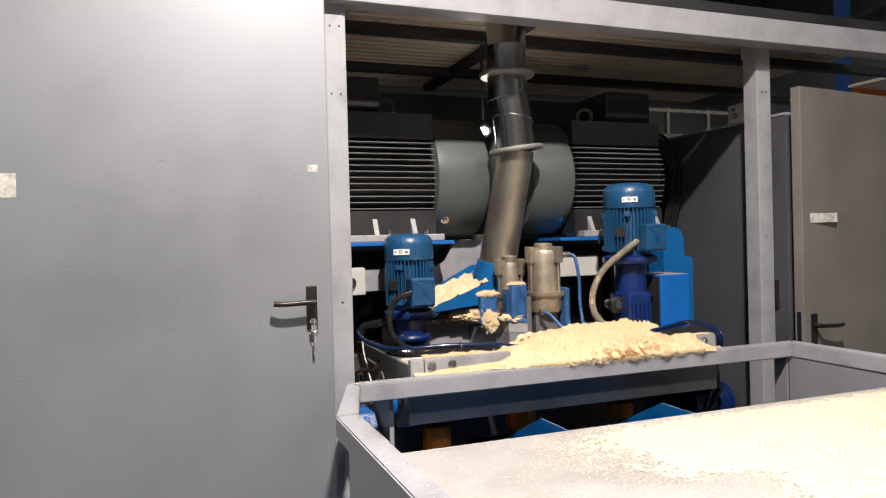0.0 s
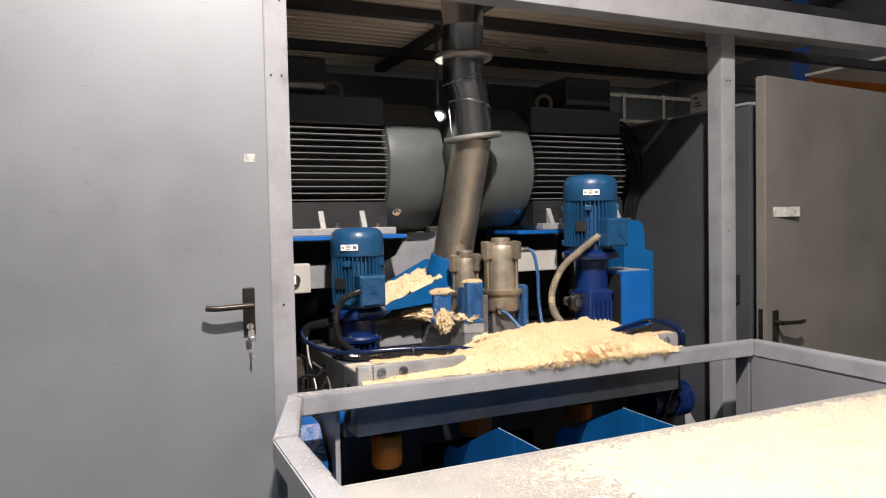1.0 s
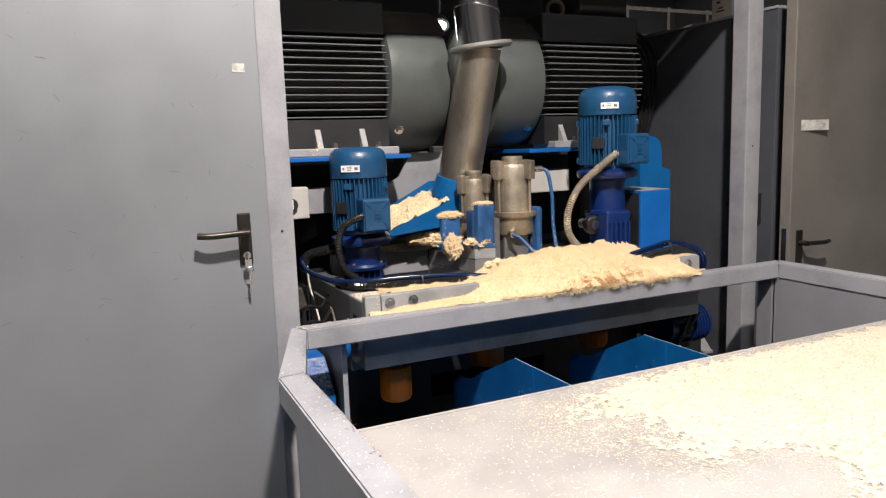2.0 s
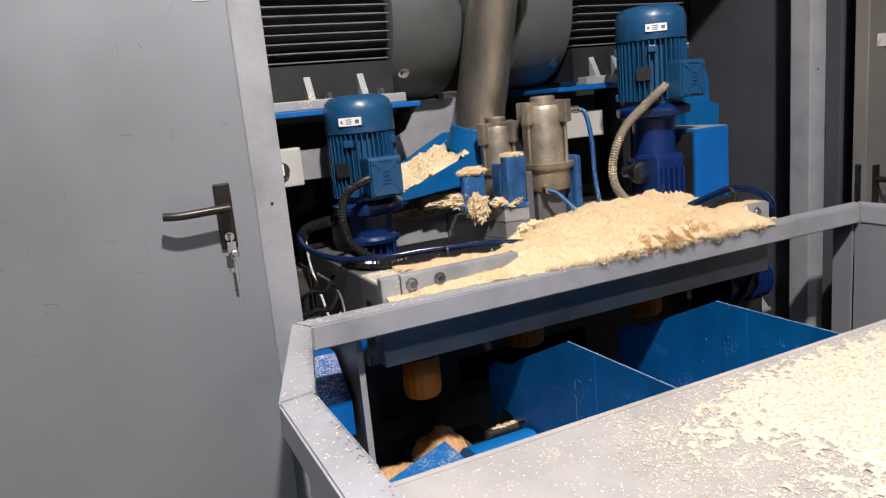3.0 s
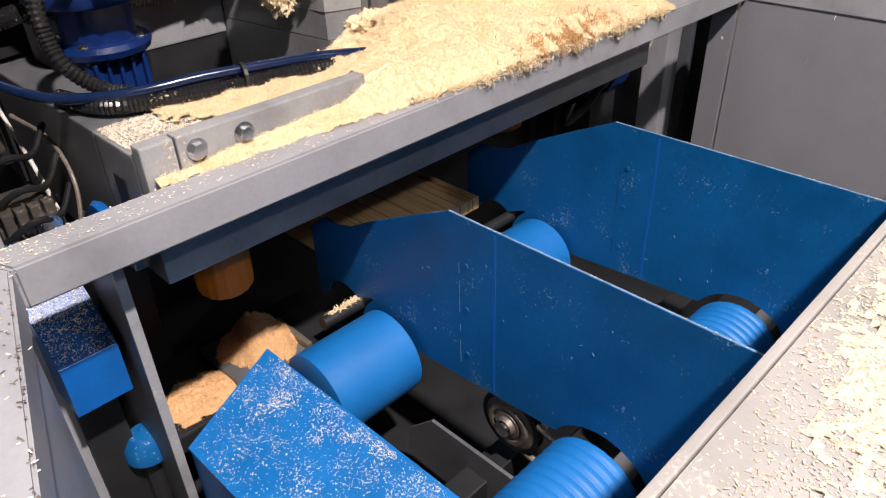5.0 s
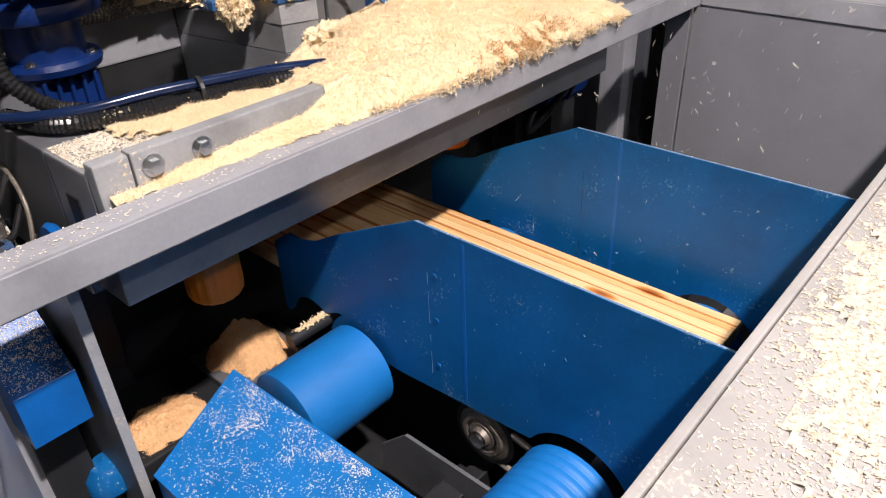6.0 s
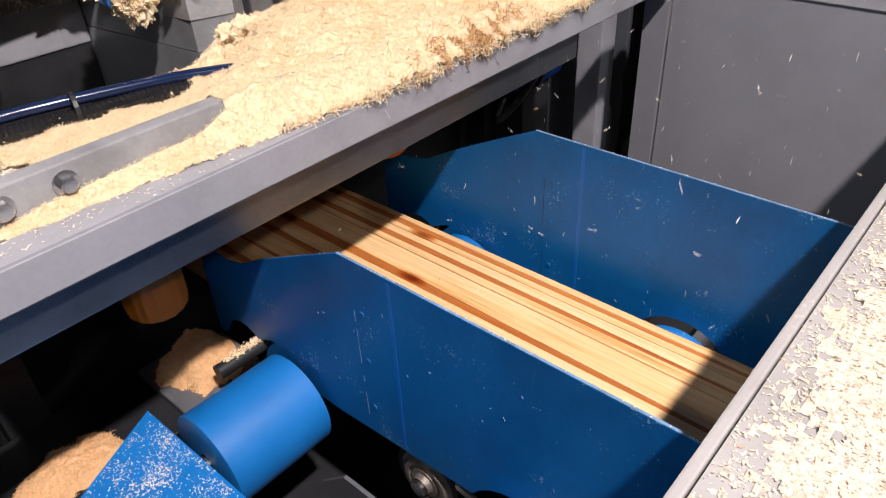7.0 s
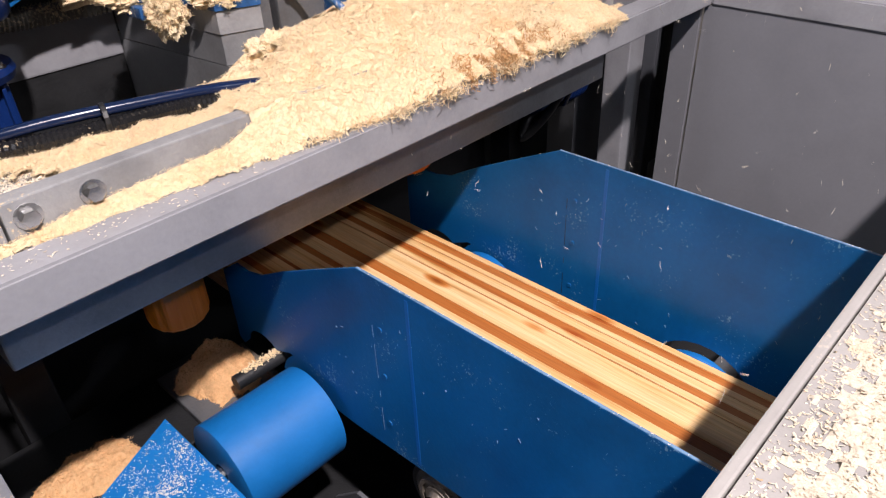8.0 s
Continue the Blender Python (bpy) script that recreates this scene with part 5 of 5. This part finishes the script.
for k in range(6):
    part("fin", lathe(bmesh.new(), (2.50 + k * 0.016, 2.85, 0.60), (1, 0, 0), [(0.06, 0), (0.085, 0), (0.085, 0.005), (0.06, 0.005)], 24), M_COBALT, pump)
part("foot", boxes((2.42, 2.56, 2.80, 2.90, 0.0, 0.53)), M_BLACK, pump)
blue = thing("rounded_cap", (0.75, 2.62, 0.02), "small rounded blue cap in the shade below the cover", "cap")
part("cap", lathe(bmesh.new(), (0.757, 2.62, 0.365), (0, 0, 1), [(0.0, 0.055), (0.025, 0.05), (0.04, 0.03), (0.042, 0.0), (0.0, -0.005)], 24), M_CHUTE, blue, smooth=True)
part("stem", rod(bmesh.new(), (0.757, 2.62, 0.02), (0.757, 2.62, 0.36), 0.02, seg=12), M_BLACK, blue)
sheet = thing("sheet_cover", (2.64, 3.05, 0.0), "pale sheet-metal cover near the floor behind the bed", "machine cover")
part("sheet", plate(bmesh.new(), [(2.97, 0.003), (2.97, 0.40), (3.02, 0.455), (3.22, 0.46), (3.22, 0.003)], "x", 2.50, 0.30), M_CAST, sheet)
part("fold", box(bmesh.new(), 2.50, 2.80, 2.955, 2.969, 0.385, 0.40, 0.002), M_FRAME, sheet)
loop = thing("cable", (2.42, 2.85, 0.3), "black cable looping beside the stand", "cable")
part("cable", hose(bmesh.new(), [(2.46, 2.72, 0.69), (2.40, 2.80, 0.52), (2.33, 2.83, 0.47), (2.38, 2.84, 0.52), (2.44, 2.85, 0.49), (2.45, 2.86, 0.40), (2.44, 2.87, 0.02)], 0.014, 10), M_BLACKGLOSS, loop, smooth=True)
knob = thing("adjusting_knob", (1.93, 2.7, 1.06), "black adjusting knob on the second gearbox", "knob")
part("knob", lathe(bmesh.new(), (1.91, 2.765, 1.112), (0, -1, 0), [(0, 0), (0.035, 0), (0.038, 0.006), (0.038, 0.03), (0.03, 0.036), (0, 0.036)], 24), M_BLACKGLOSS, knob, smooth=True)
part("shaft", rod(bmesh.new(), (1.91, 2.765, 1.112), (1.91, 2.82, 1.112), 0.02, seg=14), M_BRIGHT, knob)
part("dial", rod(bmesh.new(), (1.91, 2.729, 1.112), (1.91, 2.727, 1.112), 0.018, seg=18), M_BRIGHT, knob)

# ---- hoses and cables ----
h = thing("corrugated_hose", (0.90, 2.85, 0.97), "black corrugated cable hose of the geared motor", "hose")
part("tube", hose(bmesh.new(), [(0.992, 2.852, 1.203), (0.950, 2.828, 1.203), (0.890, 2.810, 1.178), (0.863, 2.795, 1.12), (0.870, 2.778, 1.045), (0.91, 2.755, 0.998), (0.95, 2.72, 0.985)], 0.0125, 12, 0.09), M_HOSE, h)
h = thing("corrugated_hose", (1.2, 2.6, 0.97), "black corrugated hose half buried in shavings", "hose")
part("tube", hose(bmesh.new(), [(0.86, 2.82, 0.98), (0.89, 2.71, 0.983), (0.96, 2.665, 0.983), (1.07, 2.628, 0.983), (1.20, 2.60, 0.985), (1.30, 2.585, 0.975), (1.42, 2.58, 0.96)], 0.014, 12, 0.08), M_HOSE, h)
h = thing("air_tube", (1.2, 2.6, 0.99), "glossy dark blue air tube along the bed", "hose")
part("tube", hose(bmesh.new(), [(0.80, 3.08, 1.04), (0.776, 2.98, 1.045), (0.778, 2.90, 1.02), (0.83, 2.78, 0.998), (0.92, 2.69, 1.0), (1.04, 2.65, 1.006), (1.16, 2.62, 1.004), (1.26, 2.60, 0.998), (1.38, 2.59, 0.98)], 0.009, 10), M_TUBEBLUE, h, smooth=True)
part("tie", lathe(bmesh.new(), (1.10, 2.628, 0.995), (1, -0.25, 0), [(0.022, -0.004), (0.024, -0.003), (0.024, 0.003), (0.022, 0.004)], 16), M_BLACK, h)
h = thing("corrugated_hose", (0.86, 3.1, 1.0), "black corrugated hose at the bed end", "hose")
part("tube", hose(bmesh.new(), [(0.80, 3.08, 1.0), (0.83, 3.10, 1.045), (0.90, 3.10, 1.06), (1.0, 3.13, 1.07)], 0.018, 12, 0.08), M_HOSE, h)
h = thing("corrugated_hose", (1.2, 3.0, 1.02), "dusty grey corrugated hose over the pit", "hose")
part("tube", hose(bmesh.new(), [(1.06, 3.10, 1.065), (1.14, 3.092, 1.05), (1.258, 3.085, 1.047), (1.366, 3.06, 1.052)], 0.0205, 12, 0.08), M_DUSTHOSE, h)
h = thing("corrugated_hose", (1.85, 2.7, 1.0), "dusty pale corrugated hose to the second motor", "hose")
part("tube", hose(bmesh.new(), [(2.03, 2.71, 1.405), (1.985, 2.70, 1.39), (1.897, 2.69, 1.34), (1.80, 2.685, 1.272), (1.745, 2.68, 1.18), (1.748, 2.68, 1.095), (1.80, 2.675, 1.03), (1.86, 2.67, 0.985)], 0.0135, 12, 0.11), M_PALEHOSE, h)
h = thing("air_tube", (2.2, 2.6, 0.98), "bundle of dark blue air tubes on the bed end", "hose")
for k in range(4):
    a, b = 0.011 * (k % 2), 0.009 * (k // 2)
    part("tube", hose(bmesh.new(), [(1.97, 2.575 + a, 1.00 + b), (2.10, 2.60 + a, 1.014 + b), (2.20, 2.615 + a, 1.022 + b), (2.29 + 1.4 * a, 2.60, 1.0 + b), (2.305 + 1.4 * a, 2.555 - b, 0.955), (2.33, 2.60 + a, 0.80), (2.35 + a, 2.7, 0.6)], 0.0055, 8), M_TUBEBLUE, h, smooth=True)
part("sleeve", hose(bmesh.new(), [(2.0, 2.56, 0.985), (2.10, 2.585, 0.996), (2.19, 2.60, 1.0)], 0.014, 12, 0.08), M_HOSE, h, "black corrugated sleeve")
part("tie", lathe(bmesh.new(), (2.17, 2.605, 1.01), (1, 0.2, 0), [(0.024, -0.006), (0.027, -0.004), (0.027, 0.004), (0.024, 0.006)], 16), M_BLACK, h)


h = thing("cable", (2.80, 3.5, 1.4), "bundle of black cables at the end of the spindle motor", "cable")
for k in range(4):
    d = 0.024 * k
    part("cable", hose(bmesh.new(), [(2.66, 3.50, 1.94 + d), (2.73 + d * 0.6, 3.49, 1.93 + d), (2.80 + d, 3.48, 1.84 + d * 0.5), (2.81 + d, 3.48, 1.70), (2.775 + d, 3.49, 1.52), (2.74 + d, 3.50, 1.30)], 0.010, 8), M_BLACKGLOSS, h, smooth=True)

# ---- shavings on the bed ----
def step01(a, b, v):
    u = min(1.0, max(0.0, (v - a) / (b - a)))
    return u * u * (3 - 2 * u)


def bed_pile(x, y):
    cover = step01(1.14, 1.34, x + 0.03 * rough_noise(x, 0, 14)) * (1 - step01(2.06, 2.23, x))
    crest = 0.070 * math.exp(-((x - 1.68) / 0.24) ** 2 - ((y - 2.65) / 0.13) ** 2)
    crest += 0.055 * math.exp(-((x - 1.97) / 0.14) ** 2 - ((y - 2.70) / 0.08) ** 2)
    crest += 0.022 * math.exp(-((x - 1.42) / 0.14) ** 2 - ((y - 2.60) / 0.09) ** 2)
    thin = 0.011 + 0.007 * rough_noise(x, y, 9) + 0.004 * rough_noise(x, y, 40, 2)
    lump = 0.012 * rough_noise(x, y, 17, 1) + 0.006 * rough_noise(x, y, 55, 4) + 0.0025 * rough_noise(x, y, 150, 7)
    on_bed = 0.966 + thin + crest
    if y > 2.53 and x < 0.96 + 0.07 * rough_noise(x, y, 12, 8) + 0.03 * rough_noise(x, y, 60, 9):
        return None
    if x < 1.42 and y > 2.655 + 0.012 * rough_noise(x, y, 14):
        return None
    if x > 2.10 and y > 2.60:
        return None
    edge = 2.412 + 0.012 * rough_noise(x, 3, 16, 5) + 0.010 * rough_noise(x, y, 60, 5) + 0.05 * (1 - step01(1.02, 1.6, x))
    if y < edge:
        return None
    crown = max(on_bed, 0.9885 + 0.3 * thin) * cover + (1 - cover) * 0.975
    if y > 2.56:
        low = on_bed
    elif y > 2.53:
        low = on_bed + (crown - on_bed) * cover * (2.56 - y) / 0.03
    elif y > 2.497:
        low = crown
    else:
        slope = min(1.0, (2.497 - y) / (2.497 - edge))
        bank = crown + (0.930 + 0.014 * math.exp(-((x - 1.72) / 0.25) ** 2) - crown) * slope ** 1.3
        bare = 0.930 + 0.020 * (1 - slope) - 0.012 * step01(1.1, 0.9, x) - 0.02 * step01(2.1, 2.25, x)
        low = bank * cover + (1 - cover) * bare
        if low < 0.927:
            return None
    if 2.497 < y < 2.53 and low < 0.985:
        return None
    return low + lump * (0.35 + 0.65 * cover)


v, f = heap(0.86, 2.26, 2.39, 2.80, 0.0032, bed_pile)
stuff("shavings_pile", v, f, M_SHAVE, "loose heap of pale wood shavings on the bed", "shavings")


def pile_spot(rng):
    x, y = rng.uniform(0.86, 2.26), rng.uniform(2.39, 2.80)
    z = bed_pile(x, y)
    return None if z is None else (x, y, z + rng.uniform(0.0, 0.002))


v, f = shards(None, 120000, pile_spot, (0.003, 0.010), 0.33, 11, 0.25, (0.00025, 0.0008))
stuff("shavings_flakes", v, f, M_SHAVE, "curled pale wood flakes on the heap", "shavings")


def fringe_spot(rng):
    x = rng.uniform(1.3, 2.12)
    if rng.random() > 0.10 + 1.8 * max(0, rough_noise(x, 1, 18, 2)) * math.exp(-((x - 1.78) / 0.3) ** 2):
        return None
    edge = 2.412 + 0.012 * rough_noise(x, 3, 16, 5) + 0.05 * (1 - step01(1.02, 1.6, x))
    return (x, edge + rng.uniform(-0.006, 0.008), 0.942 - (abs(rng.gauss(0, 0.008)) if edge < 2.418 else 0.006))


v, f = shards(None, 2200, fringe_spot, (0.008, 0.028), 0.9, 12, 0.35, (0.0005, 0.0014))
stuff("shavings_fringe", v, f, M_SHAVE, "pale stringy shavings hanging over the rail", "shavings")


def brown_spot(rng):
    x, y = rng.gauss(1.76, 0.085), 2.405 + abs(rng.gauss(0, 0.026))
    if rough_noise(x, y, 30, 9) < -0.05:
        return None
    z = bed_pile(x, y)
    return (x, y, z + rng.uniform(0, 0.003)) if z else (x, y, 0.945 - abs(rng.gauss(0, 0.01)))


v, f = shards(None, 1500, brown_spot, (0.006, 0.018), 0.7, 16, 0.35, (0.0006, 0.0016))
stuff("shavings_brown", v, f, M_SHAVEDARK, "orange-brown heartwood shavings at the heap's edge", "shavings")


def bare_spot(rng):
    x, y = rng.uniform(0.856, 1.22), rng.uniform(2.532, 2.668)
    if rng.random() > 0.6 + 0.7 * rough_noise(x, y, 16, 2) + 0.5 * step01(0.95, 1.15, x):
        return None
    return (x, y, 0.9665)


v, f = shards(None, 12000, bare_spot, (0.002, 0.009), 0.2, 73, 0.16, (0.0006, 0.0024))
stuff("bed_chips", v, f, M_SHAVEPALE, "thin scatter of whitish chips on the bare bed end", "shavings")


# ---- shavings on the lid ----
def lid_density(x, y):
    y -= 0.03
    core = 1 / (1 + math.exp(-(x - 0.985 + 0.10 * rough_noise(x, y, 5) - 0.25 * (1.45 - y)) * 14))
    far = 1.615 + 0.18 * (x - 0.86) + 0.05 * rough_noise(x, y, 9, 6) + 0.03 * rough_noise(x, y, 30, 7)
    reach = 1 / (1 + math.exp(-(min(far, 1.668 + 0.02 * rough_noise(x, y, 25, 4)) - y) * 32))
    hole = math.exp(-((x - 1.10) / 0.13) ** 2 - ((y - 1.15 - 0.3 * (x - 1.1)) / 0.09) ** 2)
    return max(0.035 + 0.04 * core, core * reach * (1 - 0.9 * hole))


def lid_layer(x, y):
    d = lid_density(x, y) + 0.20 * rough_noise(x, y, 30) + 0.42 * rough_noise(x, y, 105, 3)
    if d < 0.52 or y > 1.705 or x > 2.51:
        return None
    return 0.8933 + 0.006 * min(1, (d - 0.52) * 1.1) + 0.004 * rough_noise(x, y, 110, 2) * min(1, (d - 0.52) * 4)


v, f = heap(0.56, 2.51, 0.30, 1.71, 0.005, lid_layer)
stuff("lid_shavings", v, f, M_LIDSHAVE, "thin drift of pale shavings on the grey lid", "shavings")


def lid_spot(rng):
    x, y = 0.545 + 1.96 * rng.random() ** 1.15, rng.uniform(0.45, 1.71)
    d = lid_density(x, y)
    if d < 0.25 or rng.random() > d:
        return None
    return (x, y, (lid_layer(x, y) or 0.8935) + rng.uniform(0.0003, 0.0012))


v, f = shards(None, 110000, lid_spot, (0.0012, 0.0058), 0.2, 13, 0.12, (0.0004, 0.0022))
stuff("lid_flakes", v, f, M_LIDSHAVE, "scattered pale wood flakes on the grey lid", "shavings")


def sparse_spot(rng):
    x, y = rng.uniform(0.545, 2.4), rng.uniform(0.45, 1.71)
    if rng.random() > 0.25 + 0.75 * step01(0.6, 1.1, x) + 0.5 * rough_noise(x, y, 7, 3):
        return None
    return (x, y, 0.8937)


v, f = shards(None, 15000, sparse_spot, (0.0015, 0.0055), 0.06, 19, 0.08, (0.0006, 0.0018))
stuff("lid_flakes", v, f, M_SHAVEPALE, "scattered small pale flakes on the grey lid", "shavings")


def rail_spot(rng):
    x = 0.62 + 1.2 * rng.random() ** 1.6
    return (x, rng.uniform(2.425, 2.476), 0.9315)


v, f = shards(None, 520, rail_spot, (0.0012, 0.0055), 0.12, 14, 0.15, (0.0006, 0.0024))
stuff("rail_flakes", v, f, M_SHAVEPALE, "small pale flakes lying on the grey rail", "shavings")

def chip_spot(rng):
    y = rng.uniform(1.5, 2.42)
    x = (0.545 if y < 2.02 else 0.545 + (y - 2.02) * 0.247) - abs(rng.gauss(0, 0.008)) - 0.008
    return (x, y, 0.9306)


v, f = shards(None, 130, chip_spot, (0.002, 0.007), 0.02, 17, 0.0)
stuff("paint_chips", v, f, M_RUST, "small dark paint chips along the worn rail edge", "paint chips")


def left_spot(rng):
    y = rng.uniform(1.2, 2.46)
    x = (0.475 if y < 2.02 else 0.475 + (y - 2.02) * 0.31) + rng.uniform(0.0, 0.06)
    return (x, y, 0.9308)


v, f = shards(None, 170, left_spot, (0.0015, 0.0065), 0.05, 18, 0.05, (0.0006, 0.0026))
stuff("rail_flakes", v, f, M_SHAVEPALE, "small pale flakes lying on the grey rail", "shavings")

# ---- boards running out of the planer ----
boards = thing("board_bundle", (1.53, 0, 0.44), "freshly planed larch boards running out side by side", "board")
infeed = thing("infeed_table", (1.54, 7.5, 0), "plain dark steel infeed table carrying the boards to the planer", "table")
part("top", box(bmesh.new(), 1.29, 1.80, 4.62, 11.2, 0.405, 0.4395, 0.003), M_CASTDARK, infeed)
for y in (4.8, 6.9, 9.0, 11.0):
    for x in (1.31, 1.72):
        part("leg", boxes((x, x + 0.06, y, y + 0.06, 0.0, 0.4045)), M_BLACK, infeed)
# edges of the strips at the leading end and two metres behind it; the heartwood strips widen backwards
EDGES = [(1.325, 1.325, 0), (1.350, 1.345, 1), (1.354, 1.356, 0), (1.398, 1.392, 1), (1.402, 1.412, 0), (1.455, 1.452, 1), (1.459, 1.462, 0),
         (1.518, 1.512, 1), (1.523, 1.531, 0), (1.574, 1.566, 1), (1.578, 1.594, 0), (1.622, 1.622, 0), (1.651, 1.651, 1), (1.654, 1.6545, 0),
         (1.682, 1.669, 1), (1.687, 1.690, 0), (1.712, 1.709, 1), (1.714, 1.712, 0), (1.731, 1.724, 1), (1.736, 1.744, 0), (1.757, 1.757, 0)]
LEN, rng = 4.2, random.Random(8)
for (f0, b0, brown), (f1, b1, _) in zip(EDGES, EDGES[1:]):
    left, right, top = [], [], (0.4728 if brown else 0.4745) + rng.uniform(-0.0006, 0.0006)
    for k in range(22):
        y = LEN * k / 21
        u = step01(0.1, 2.0, y)
        left.append((f0 + (b0 - f0) * u + (0.0015 * noise.noise((y * 2.1, f0 * 40, 0)) if f0 > 1.33 else 0), y))
        right.append((f1 + (b1 - f1) * u + (0.0015 * noise.noise((y * 2.1, f1 * 40, 0)) if f1 < 1.75 else 0), y))
    bm = plate(bmesh.new(), left + right[::-1], "z", 0.4405, top - 0.4405)
    part("brown_strip" if brown else "pale_strip", bm, M_BOARDBROWN if brown else M_BOARD, boards)


def air_spot(rng):
    return (rng.uniform(1.32, 2.45), rng.uniform(1.78, 2.40), rng.uniform(0.0, 4.0))


v, f = shards(None, 900, air_spot, (0.005, 0.015), 1.3, 41, 0.1, (0.0004, 0.0009))
air_chips = stuff("airborne_chips", [(p[0] - 1.9, p[1] - 2.1, p[2]) for p in v], f, M_SHAVEPALE, "fine wood chips drifting down in the air", "wood chips")


def motions():
    walk(air_chips, [(0, pose(1.9, 2.1, 2.7)), (3, pose(1.9, 2.1, 2.7)), (3.5, pose(1.9, 2.1, 2.5))] + [(t / 2, pose(1.9, 2.1, 2.05 - 0.5 * (t - 8))) for t in range(8, 17)])
    walk(boards, [(t / 2, pose(1.53, BOARD_Y0 - BOARD_V * t / 2, 0.44)) for t in range(17)])
    # the side spindles draw in as the boards arrive
    for ob, way in ((near_cap, 1), (far_cap, -1), (slide, 1), (slide_heap, 1)):
        x, y, z = ob.location
        walk(ob, [(t, pose(x + way * shift, y, z)) for t, shift in ((0, 0.0), (4.7, 0.0), (5.4, 0.003), (5.8, 0.037), (6, 0.064), (6.5, 0.120), (6.8, 0.127), (8, 0.127))])


BOARD_V = 0.80
BOARD_Y0 = 2.054 + BOARD_V * 5.8
motions()
